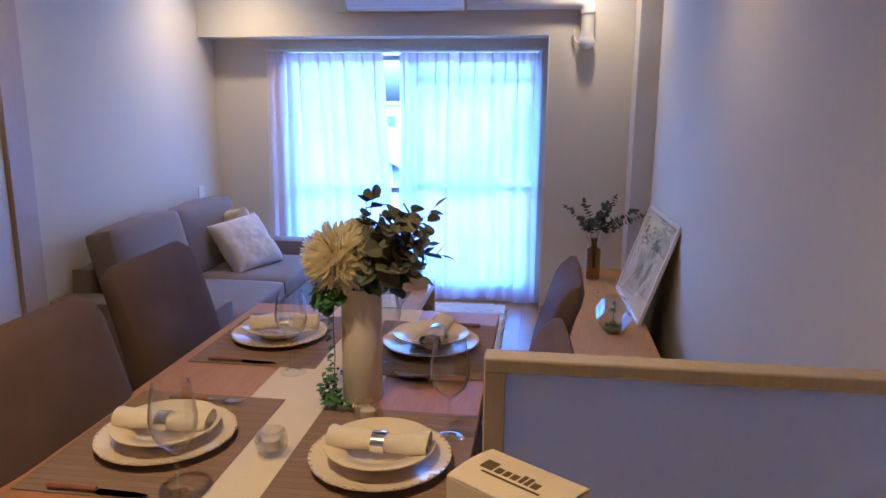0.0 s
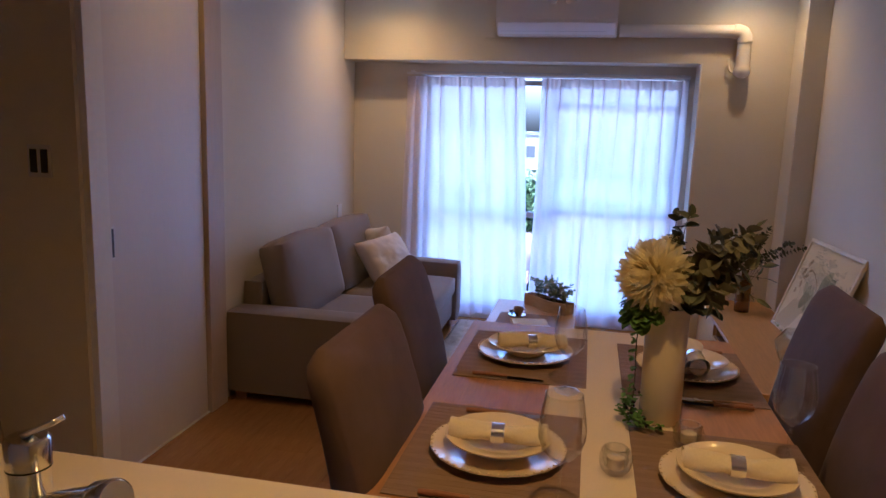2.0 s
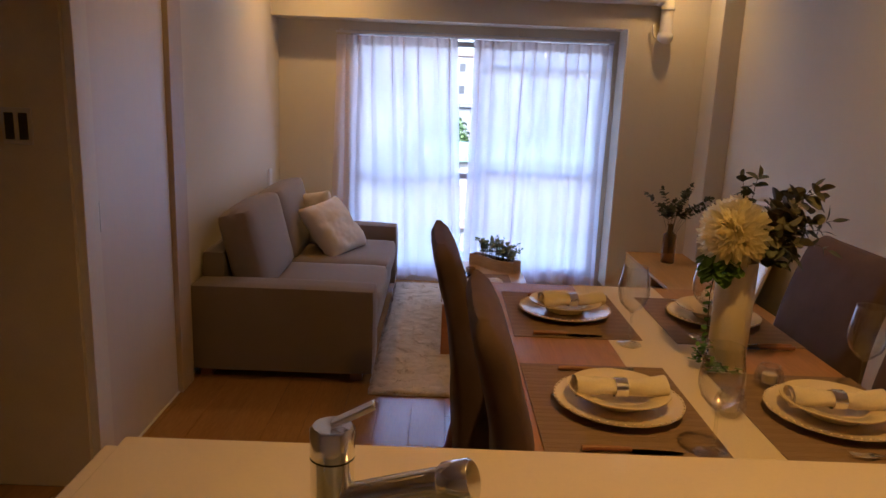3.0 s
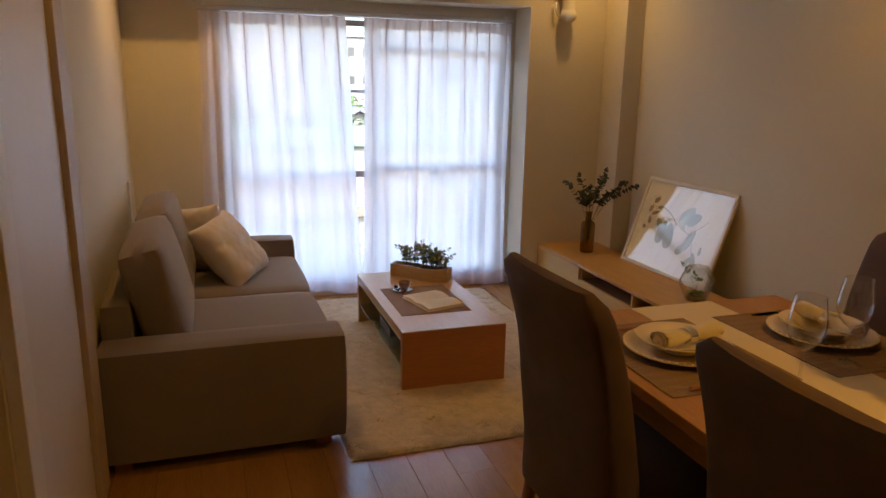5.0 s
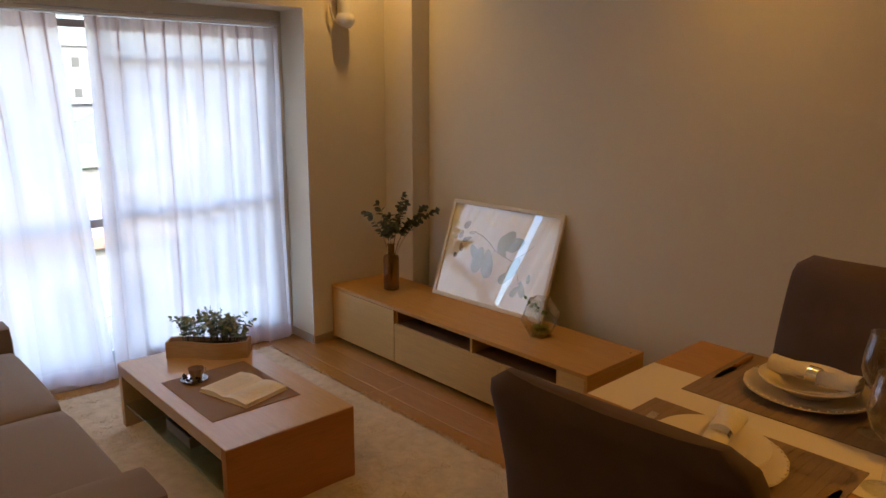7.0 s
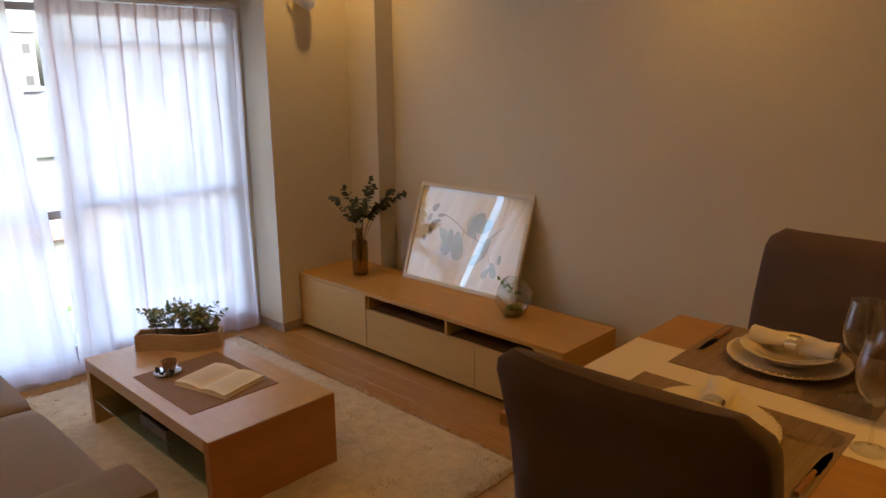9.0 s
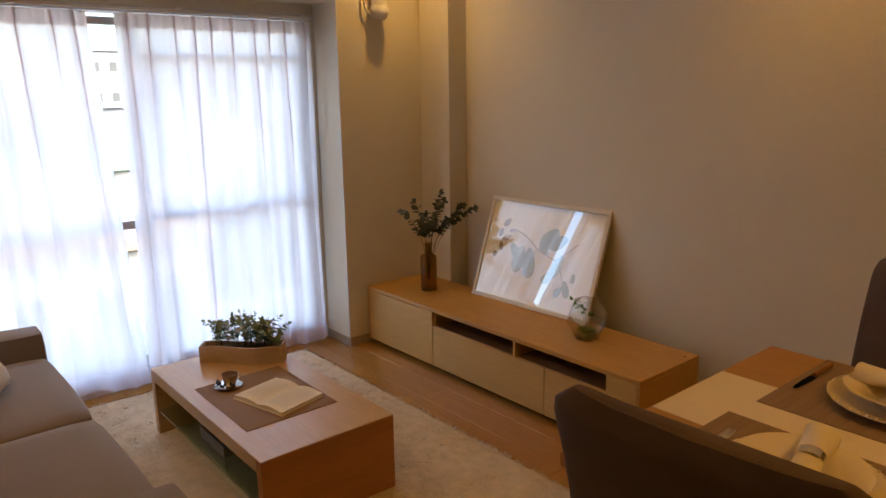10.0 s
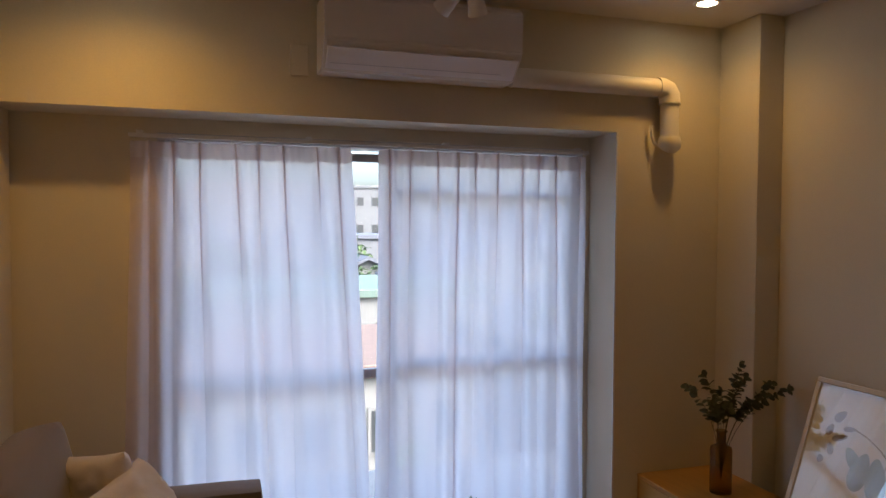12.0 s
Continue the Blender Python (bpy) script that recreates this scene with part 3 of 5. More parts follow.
# ---- sofa ----
def sofa():
    s = thing("sofa", 0, 0, 0, 0, "two-seat sofa in grey-beige woven cloth against the wall", "sofa")
    x0, x1, y0, y1 = -0.205, 0.685, 3.725, 5.575
    for name, a, b in (("arm", y0, y0 + 0.20), ("arm", y1 - 0.16, y1)):
        part(name, soft_box(x0, a, 0.045, x1, b, 0.478, 0.004, 0.022, 5), M_SOFA, s, smooth=True)
    part("base", soft_box(x0 + 0.02, y0 + 0.19, 0.08, x1 - 0.03, y1 - 0.15, 0.255, 0.003, 0.015, 4), M_SOFA, s, smooth=True)
    part("back_frame", soft_box(x0, y0 + 0.19, 0.2, x0 + 0.12, y1 - 0.15, 0.60, 0.004, 0.025, 5), M_SOFA, s, smooth=True)
    ym = (y0 + 0.20 + y1 - 0.16) / 2
    for a, b in ((y0 + 0.205, ym - 0.003), (ym + 0.003, y1 - 0.165)):
        part("seat_cushion", soft_box(x0 + 0.18, a, 0.262, x1 - 0.005, b, 0.385, 0.012, 0.03, 8), M_SOFA, s, smooth=True)
    for a, b in ((y0 + 0.215, ym - 0.002), (ym + 0.002, y1 - 0.165)):
        bm = soft_box(-0.085, a, -0.215, 0.085, b, 0.215, 0.02, 0.035, 8)
        q = part("back_cushion", bm, M_SOFA, s, smooth=True)
        q.matrix_basis = pose(x0 + 0.198, 0, 0.582, 0, -14, 0)
    for x in (x0 + 0.06, x1 - 0.09):
        for y in (y0 + 0.05, y1 - 0.11):
            part("foot", box(x - 0.03, y, 0.0, x + 0.03, y + 0.07, 0.045, 0.003, 1), M_LEG, s)


sofa()

# ---- rug ----
def rug():
    r = thing("rug", 1.335, 4.615, 0, 0, "cream shaggy rug under the coffee table", "rug")
    w, l = 1.33, 2.02

    def f(u, v):
        x, y = (u - 0.5) * w, (v - 0.5) * l
        e = min(u * w, (1 - u) * w, v * l, (1 - v) * l)
        z = 0.004 + 0.013 * min(1, e / 0.02) + 0.004 * noise.noise(Vector((x * 14, y * 14, 0))) * min(1, e / 0.02)
        j = 0.006 * noise.noise(Vector((x * 25, y * 25, 4)))
        return (x + j, y + j, z)
    part("backing", grid(110, 160, f), M_RUG, r, smooth=True)
    rnd = np.random.default_rng(5)
    n = 60000
    px = rnd.uniform(-w / 2, w / 2, n)
    py = rnd.uniform(-l / 2, l / 2, n)
    verts, faces = [], []
    for i in range(n):
        x, y = float(px[i]), float(py[i])
        d = noise.noise(Vector((x * 5, y * 5, 2.0))) * 5
        lean = 0.010 + 0.004 * noise.noise(Vector((x * 30, y * 30, 9)))
        a = float(rnd.uniform(0, 6.28))
        h = 0.0175 + 0.004 * float(rnd.uniform(-1, 1)) + 0.004 * noise.noise(Vector((x * 13, y * 13, 0)))
        c, s_ = 0.0038 * math.cos(a), 0.0038 * math.sin(a)
        k = len(verts)
        verts += [(x - c, y - s_, 0.010), (x + c, y + s_, 0.010), (x + lean * math.cos(d) + c * 0.5, y + lean * math.sin(d) + s_ * 0.5, h)]
        faces.append((k, k + 1, k + 2))
    me = bpy.data.meshes.new("pile")
    me.from_pydata(verts, [], faces)
    me.materials.append(M_RUG)
    o = new("pile", me)
    o.parent = r
    tagged(o, kind="stuff")


rug()

# ---- coffee table ----
ZR = 0.012   # stands in the rug's pile


def coffee_table():
    t = thing("coffee_table", 1.2725, 4.652, 0, 0, "low oak coffee table with a glass shelf on the rug", "coffee table")
    w, l, h = 0.2575, 0.515, 0.302
    top = box(-w, -l, h - 0.004, w, l, h, 0.001, 1)
    part("tabletop", box(-w, -l + 0.0355, h - 0.05, w, l - 0.0355, h - 0.0041, bm=top), M_CTTOP, t)
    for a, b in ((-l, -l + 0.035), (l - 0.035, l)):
        # Near end wears the shade-darkened wood; the far end keeps the top's.
        part("end_panel", box(-w, a, ZR, w, b, h - 0.0045, 0.0015, 1), M_CTSHADE if a < 0 else M_CTTOP, t)
    part("glass_shelf", box(-w + 0.005, -l + 0.036, 0.118, w - 0.005, l - 0.036, 0.126, 0.001, 1), M_SHELF, t)


M_SHELF = shell_glass("shelf_glass", (0.86, 0.955, 0.92), 0.06, 3.2)
coffee_table()

# ---- low television cabinet ----
def tv_cabinet():
    t = thing("tv_cabinet", 0, 0, 0, 0, "long low wooden television cabinet with pale fronts and two open slots", "television cabinet")
    x0, x1, y0, y1, h = 2.352, 2.766, 3.668, 5.510, 0.338
    part("top_board", box(x0 - 0.002, y0, h - 0.02, x1, y1, h, 0.0015, 1), M_TVTOP, t)
    part("side_board", box(x0, y0, 0.02, x1, y0 + 0.018, h - 0.0205, 0.001, 1), M_TVTOP, t)
    part("side_board", box(x0, y1 - 0.018, 0.02, x1, y1, h - 0.0205, 0.001, 1), M_TVTOP, t)
    part("back_board", box(x1 - 0.008, y0 + 0.018, 0.02, x1, y1 - 0.018, h - 0.0205), M_TVSHADE, t)
    part("bottom_board", box(x0 + 0.02, y0 + 0.018, 0.02, x1 - 0.008, y1 - 0.018, 0.035), M_TVSHADE, t)
    part("plinth", box(x0 + 0.04, y0 + 0.03, 0.0, x1 - 0.04, y1 - 0.03, 0.02), M_TVSHADE, t)
    # Shelf takes the dark colour so that the slots read as shaded.
    part("slot_shelf", box(x0 + 0.018, y0 + 0.018, 0.232, x1 - 0.008, 4.915, 0.244), M_TVSHADE, t)
    part("inner_wall", box(x0 + 0.018, 4.915, 0.035, x1 - 0.008, 4.93, h - 0.0205), M_TVFRONT, t)
    part("divider", box(x0 + 0.001, 4.333, 0.2445, x1 - 0.008, 4.347, h - 0.0205, 0.0008, 1), M_TVFRONT, t)
    part("end_block", box(x0 + 0.001, y0 + 0.0185, 0.2445, x1 - 0.01, 3.828, h - 0.0205, 0.0008, 1), M_TVFRONT, t)
    part("door", box(x0 - 0.001, 4.925, 0.026, x0 + 0.017, y1 - 0.0185, h - 0.022, 0.0012, 1), M_TVFRONT, t)
    part("drawer_front", box(x0 - 0.001, 4.156, 0.026, x0 + 0.017, 4.920, 0.2435, 0.0012, 1), M_TVFRONT, t)
    part("drawer_front", box(x0 - 0.001, y0 + 0.0185, 0.026, x0 + 0.017, 4.152, 0.2435, 0.0012, 1), M_TVFRONT, t)
    part("screw_cap", turned([(0, 0), (0.005, 0), (0.005, 0.001), (0, 0.001)], 12), M_BLACK, t, at=(x1 - 0.06, y0 + 0.03, h))


tv_cabinet()

# ---- dining table ----
TX0, TX1, TY0, TY1, TZ = 1.176, 2.073, 1.55, 3.064, 0.724


def dining_table():
    t = thing("dining_table", (TX0 + TX1) / 2, (TY0 + TY1) / 2, 0, 0, "orange-brown wooden dining table laid for four", "dining table")
    w, l = (TX1 - TX0) / 2, (TY1 - TY0) / 2
    part("tabletop", box(-w, -l, TZ - 0.032, w, l, TZ, 0.003, 2), M_TABLE, t)
    for a in ((-w + 0.04, -l + 0.04, w - 0.04, -l + 0.062), (-w + 0.04, l - 0.062, w - 0.04, l - 0.04), (-w + 0.04, -l + 0.063, -w + 0.062, l - 0.063), (w - 0.062, -l + 0.063, w - 0.04, l - 0.063)):
        part("apron", box(a[0], a[1], TZ - 0.11, a[2], a[3], TZ - 0.0325, 0.001, 1), M_TABLE, t)
    for x in (-w + 0.075, w - 0.075):
        for y in (-l + 0.075, l - 0.075):
            b = box(x - 0.035, y - 0.035, 0, x + 0.035, y + 0.035, TZ - 0.033, 0.004, 2)
            part("leg", b, M_TABLE, t)


dining_table()

# ---- dining chairs ----
def dining_chair():
    """Faces +x, its back's rear at x = 0."""
    c = thing("dining_chair", 0, 0, 0, 0, "dining chair with a full mauve-brown fabric slipcover and dark wood legs", "dining chair", "dining chairs round the table")
    w = 0.246

    def back(u, v, s):
        z = 0.30 + 0.69 * v
        k = max(0.0, (z - 0.45) / 0.55)
        cx = 0.125 - 0.115 * k ** 1.0 + 0.02 * math.sin(k * math.pi)
        th = 0.048 - 0.011 * k
        return cx, th, z

    b = bmesh.new()
    nz, na = 26, 28
    rings = []
    for j in range(nz + 1):
        v = j / nz
        vz = v
        cx, th, z = back(0, vz, 0)
        top = min(1.0, max(0.0, (z - 0.925) / 0.065))
        ww = w - 0.045 * (1 - math.sqrt(max(0, 1 - top ** 2)))
        tt = th * (0.35 + 0.65 * math.sqrt(max(0, 1 - top ** 2)))
        ring = []
        for i in range(na):
            a = 2 * math.pi * i / na
            ca, sa = math.cos(a), math.sin(a)
            e = 0.32
            y = ww * math.copysign(abs(sa) ** e, sa)
            x = tt * math.copysign(abs(ca) ** (e * 1.3), ca)
            dz = 0.010 * (1 - (y / ww) ** 2) * top * -1
            wr = 0.008 * noise.noise(Vector((y * 7, z * 3.5, 3 + (x > 0)))) + 0.004 * noise.noise(Vector((y * 14, z * 10, 7)))
            bulge = 0.006 * math.sin(math.pi * min(1, v * 1.1)) * (1 - (y / ww) ** 2)
            ring.append(b.verts.new((cx + x + math.copysign(bulge, ca) + wr, y, z + dz)))
        rings.append(ring)
    for p, q in zip(rings, rings[1:]):
        for i in range(na):
            b.faces.new((p[i], p[(i + 1) % na], q[(i + 1) % na], q[i]))
    b.faces.new(rings[0][::-1])
    b.faces.new(rings[-1])
    part("back_cover", b, M_CHAIR, c, smooth=True)
    part("seat_cover", soft_box(0.09, -w + 0.002, 0.31, 0.52, w - 0.002, 0.475, 0.008, 0.03, 7), M_CHAIR, c, smooth=True)
    for y in (-w + 0.03, w - 0.03):
        pts = [(0.115, y, 0.36), (0.11, y, 0.26), (0.085, y, 0.14), (0.03, y, 0.0)]
        part("rear_leg", tube(pts, [0.022, 0.021, 0.019, 0.015], 8), M_LEG, c, smooth=True)
        part("front_leg", tube([(0.475, y, 0.33), (0.478, y, 0.15), (0.482, y, 0.0)], [0.022, 0.019, 0.015], 8), M_LEG, c, smooth=True)
    return c


chair = dining_chair()
chair.matrix_basis = pose(0.969, 2.667, 0, 0, 0, 1)
copy_thing(chair, pose(1.060, 1.98, 0, 0, 0, -1))
copy_thing(chair, pose(2.320, 2.655, 0, 0, 0, 178))
copy_thing(chair, pose(2.272, 1.985, 0, 0, 0, 182))
# ---- leaves and stems ----
def leaf(b, p, d, up, length, width, kind="round", cup=0.15):
    """One leaf into b: from p along d, its face towards up."""
    d = Vector(d).normalized()
    s = d.cross(Vector(up)).normalized()
    n = s.cross(d)
    prof = {"round": [(0, 0.12), (0.18, 0.72), (0.45, 1.0), (0.75, 0.85), (0.93, 0.45)], "long": [(0, 0.1), (0.2, 0.75), (0.45, 1.0), (0.75, 0.6), (0.92, 0.2)]}[kind]
    p = Vector(p)
    rows = []
    for t, w in prof:
        c = p + d * (t * length) + n * (-cup * length * t * t)
        o = s * (w * width / 2)
        rows.append((b.verts.new(c - o + n * (w * width * cup)), b.verts.new(c), b.verts.new(c + o + n * (w * width * cup))))
    tip = b.verts.new(p + d * length + n * (-cup * length))
    for q, r in zip(rows, rows[1:]):
        b.faces.new((q[0], q[1], r[1], r[0]))
        b.faces.new((q[1], q[2], r[2], r[1]))
    b.faces.new((rows[-1][0], rows[-1][1], tip))
    b.faces.new((rows[-1][1], rows[-1][2], tip))


def curve_points(a, m, c, n=10):
    a, m, c = Vector(a), Vector(m), Vector(c)
    return [a * (1 - t) ** 2 + m * 2 * t * (1 - t) + c * t * t for t in [i / n for i in range(n + 1)]]


def sprig(bl, bs, a, m, c, rnd, size=0.03, count=8, kind="round", r=0.0016, start=0.35, pair=True, aspect=0.9):
    """A stem with leaves in pairs: leaves into bl, stem into bs."""
    pts = curve_points(a, m, c, 10)
    tube(pts, [r * (1 - 0.06 * i) for i in range(11)], 5, bm=bs)
    for i in range(count):
        t = start + (1 - start) * (i + 0.5) / count
        k = t * 10
        j = min(9, int(k))
        p = pts[j].lerp(pts[j + 1], k - j)
        d = (pts[j + 1] - pts[j]).normalized()
        for sgn in ((1, -1) if pair else (rnd.choice((1, -1)),)):
            side = Vector((rnd.uniform(-1, 1), rnd.uniform(-1, 1), rnd.uniform(-0.5, 0.8)))
            side = (side - d * side.dot(d)).normalized() * sgn
            sz = size * rnd.uniform(0.7, 1.15) * (1.05 - 0.35 * t)
            leaf(bl, p, side + d * 0.5, d + Vector((rnd.uniform(-0.6, 0.6), rnd.uniform(-0.6, 0.6), rnd.uniform(-0.2, 0.6))), sz, sz * aspect, kind)
    sz = size * 0.6
    leaf(bl, pts[-1], pts[-1] - pts[-2], (rnd.uniform(-1, 1), rnd.uniform(-1, 1), 0.3), sz, sz * aspect, kind)


# ---- table linen ----
def placemat(x, y, label="brown woven placemat with fine ribs"):
    w, l = 0.19, 0.24
    t = thing("placemat", x, y, TZ, 0, label, "placemat", "placemats on the dining table")

    part("mat_base", box(-w, -l, 0.0012, w, l, 0.0024), M_MAT, t)
    for i in range(24):
        y0 = -l + i * 0.02
        part("woven_band", box(-w, y0 + 0.0003, 0.0024, w, y0 + 0.0197, 0.0034, 0.0004, 1), M_MAT if i % 2 else M_MAT2, t)
    return t


runner = thing("table_runner", 1.645, 2.305, TZ, 0, "cream cloth runner along the middle of the dining table", "table runner")
part("cloth", box(-0.155, -0.755, 0.0002, 0.155, 0.755, 0.0009), M_RUNNER, runner)
for k in (-1, 1):
    part("hem", box(k * 0.150 - 0.005, -0.755, 0.0009, k * 0.150 + 0.005, 0.755, 0.0012), M_RUNNER, runner)
for px_, py_ in ((1.395, 1.995), (1.402, 2.69), (1.885, 1.975), (1.88, 2.675)):
    placemat(px_, py_)


# ---- plates ----
def plate_set(x, y, label):
    t = thing("charger_plate", x, y, TZ + 0.004, 0, label, "plate", "charger plates on the dining table")
    wob = lambda a, r: 1 + (0.010 * abs(math.cos(9 * a)) - 0.004) * max(0.0, (r - 0.10) / 0.045)
    part("plate_body", turned([(0, 0.002), (0.085, 0.0), (0.10, 0.004), (0.135, 0.014), (0.148, 0.019), (0.148, 0.022), (0.134, 0.018), (0.10, 0.009), (0.085, 0.006), (0, 0.006)], 96, wobble=wob), M_CERAMIC, t, smooth=True)
    b = bmesh.new()
    for i in range(48):
        a = 2 * math.pi * i / 48
        r = 0.1455 * wob(a, 0.1455)
        tmp = turned([(0, -0.003), (0.0028, -0.0015), (0.0028, 0.0015), (0, 0.003)], 6)
        bmesh.ops.translate(tmp, vec=(r * math.cos(a), r * math.sin(a), 0.0225), verts=tmp.verts)
        join(b, tmp)
    part("beaded_rim", b, M_CERAMIC, t, smooth=True)
    return t


def soup_plate(x, y, label):
    t = thing("soup_plate", x, y, TZ + 0.011, 0, label, "plate", "soup plates on the charger plates")
    part("plate_body", turned([(0, 0.002), (0.05, 0.0), (0.062, 0.006), (0.074, 0.024), (0.108, 0.034), (0.116, 0.0365), (0.116, 0.039), (0.107, 0.037), (0.072, 0.028), (0.058, 0.010), (0, 0.007)], 72), M_CERAMIC, t, smooth=True)
    return t


def napkin(x, y, rz, z=TZ + 0.052):
    t = thing("rolled_napkin", x, y, z, rz, "cream cloth napkin rolled through a shiny metal ring", "napkin", "napkins on the plates")

    def f(u, v):
        s = 2 * u - 1
        a = 2 * math.pi * v
        waist = 0.0195 + 0.009 * abs(s) ** 1.3 + 0.002 * math.sin(3 * a + 5 * s)
        flat = 0.82
        return (s * 0.105, waist * 1.15 * math.cos(a), waist * flat * math.sin(a) + 0.004 * abs(s))
    b = grid(28, 26, f)
    bmesh.ops.remove_doubles(b, verts=b.verts, dist=0.0002)
    part("rolled_cloth", b, M_NAPKIN, t, smooth=True)

    def g(u, v):
        s = 2 * u - 1
        a = 0.5 + 5.3 * v
        waist = 0.011 + 0.004 * abs(s)
        return (s * 0.106, waist * (1 - 0.14 * v) * math.cos(a + 0.4 * s), waist * (0.85 - 0.14 * v) * math.sin(a) + 0.004 * abs(s))
    part("inner_fold", grid(16, 16, g), M_NAPKIN, t, smooth=True)
    core = turned([(0, -0.098), (0.012, -0.100), (0.0235, -0.103), (0.011, 0.0), (0.0235, 0.103), (0.012, 0.100), (0, 0.098)], 24)
    part("inner_roll", core, M_NAPKIN, t, smooth=True).matrix_basis = pose(0, 0, 0.001, 0, 90, 0)
    r = part("napkin_ring", turned([(0.0220, -0.014), (0.0238, -0.014), (0.0238, 0.014), (0.0220, 0.014)], 32, close=True), M_METAL, t, smooth=True)
    r.matrix_basis = pose(0, 0, 0, 0, 90, 0) @ Matrix.Diagonal((0.92, 1.12, 1, 1))
    return t


SETS = [(1.405, 1.985, 2), (1.400, 2.690, 12), (1.891, 1.960, -3), (1.885, 2.683, 88)]
for sx, sy, rot in SETS:
    plate_set(sx, sy, "cream charger plate with a scalloped beaded rim")
    soup_plate(sx, sy, "cream wide-rimmed soup plate on a charger plate")
    napkin(sx + 0.02 * (1 if rot > 5 else 0), sy - 0.005, rot)


# ---- cutlery ----
def knife(x, y, rz):
    t = thing("table_knife", x, y, TZ + 0.0062, rz, "dinner knife with a brown wooden handle", "knife", "knives on the placemats")
    b = grid(14, 2, lambda u, v: (0.0 + 0.105 * u, (v - 0.5) * 0.018 * (1 - 0.7 * u ** 4) - 0.002 * u, 0.001), thick=0.0014)
    part("blade", b, M_STEEL, t)
    part("handle", tube([(-0.10, 0, 0.005), (-0.06, 0, 0.006), (0.0, 0, 0.005)], [0.006, 0.0065, 0.005], 8), M_LEG, t, smooth=True)


def fork(x, y, rz):
    t = thing("table_fork", x, y, TZ + 0.0062, rz, "dinner fork with a brown wooden handle", "fork", "forks on the placemats")
    part("handle", tube([(-0.10, 0, 0.005), (-0.06, 0, 0.006), (0.0, 0, 0.005)], [0.006, 0.0065, 0.005], 8), M_LEG, t, smooth=True)
    part("neck", tube([(0, 0, 0.005), (0.03, 0, 0.004), (0.048, 0, 0.004)], [0.003, 0.0025, 0.008], 8), M_METAL, t, smooth=True)
    for k in (-1.5, -0.5, 0.5, 1.5):
        part("tine", tube([(0.045, k * 0.0052, 0.004), (0.07, k * 0.0055, 0.0045), (0.095, k * 0.005, 0.009)], [0.002, 0.0018, 0.001], 6), M_METAL, t, smooth=True)


knife(1.37, 2.465, 0)
fork(1.40, 2.87, 0)
knife(1.38, 1.765, 0)
fork(1.40, 2.19, 0)
knife(1.92, 2.885, 180)
fork(1.92, 2.425, 180)
knife(1.92, 2.405, 180)
fork(1.92, 1.775, 180)


# ---- wine glasses ----
def wine_glass(x, y):
    t = thing("wine_glass", x, y, TZ + 0.003, 0, "empty clear stemmed wine glass on the dining table", "wine glass", "wine glasses on the dining table")
    outer = [(0.036, 0.0), (0.036, 0.0012), (0.014, 0.004), (0.005, 0.012), (0.0035, 0.04), (0.0035, 0.085), (0.006, 0.097), (0.020, 0.108), (0.036, 0.126), (0.0435, 0.150), (0.044, 0.170), (0.040, 0.200), (0.0345, 0.232)]
    inner = [(0.0335, 0.232), (0.039, 0.200), (0.043, 0.170), (0.0425, 0.150), (0.035, 0.1275), (0.019, 0.1105), (0.004, 0.102), (0, 0.1015)]
    part("foot", turned([(0, 0.0)] + outer[:4] + [(0, 0.012)], 40), M_STEMGLASS, t, smooth=True)
    part("stem", turned([(0, 0.0122)] + outer[3:7] + [(0, 0.0972)], 20), M_STEMGLASS, t, smooth=True)
    part("bowl", turned([(0, 0.0974)] + [(r, z + (0.0003 if k == 0 else 0)) for k, (r, z) in enumerate(outer[6:])] + inner, 48), M_WINE, t, smooth=True)
    part("rim", turned([(0.0333 + 0.0011 + 0.0011 * math.cos(a * 0.785), 0.2325 + 0.0011 * math.sin(a * 0.785)) for a in range(8)], 40, close=True), M_STEMGLASS, t, smooth=True)
    return t


for gx, gy in ((1.545, 1.770), (1.541, 2.413), (2.020, 2.085), (1.785, 2.50)):
    wine_glass(gx, gy)


# ---- candle holders ----
def candle_holder(x, y):
    t = thing("candle_holder", x, y, TZ + 0.0015, 0, "small facetted glass candle holder with a white candle", "candle holder", "candle holders on the dining table")
    b = turned([(0, 0), (0.020, 0), (0.033, 0.016), (0.036, 0.034), (0.030, 0.052), (0.026, 0.058), (0.022, 0.058), (0.025, 0.050), (0.028, 0.034), (0.024, 0.018), (0, 0.014)], 9)
    part("glass_body", b, M_GLASS, t)
    part("candle", turned([(0, 0.0145), (0.018, 0.0145), (0.018, 0.036), (0.015, 0.038), (0, 0.037)], 24), M_CERAMIC, t, smooth=True)


candle_holder(1.655, 1.962)
candle_holder(1.822, 2.135)


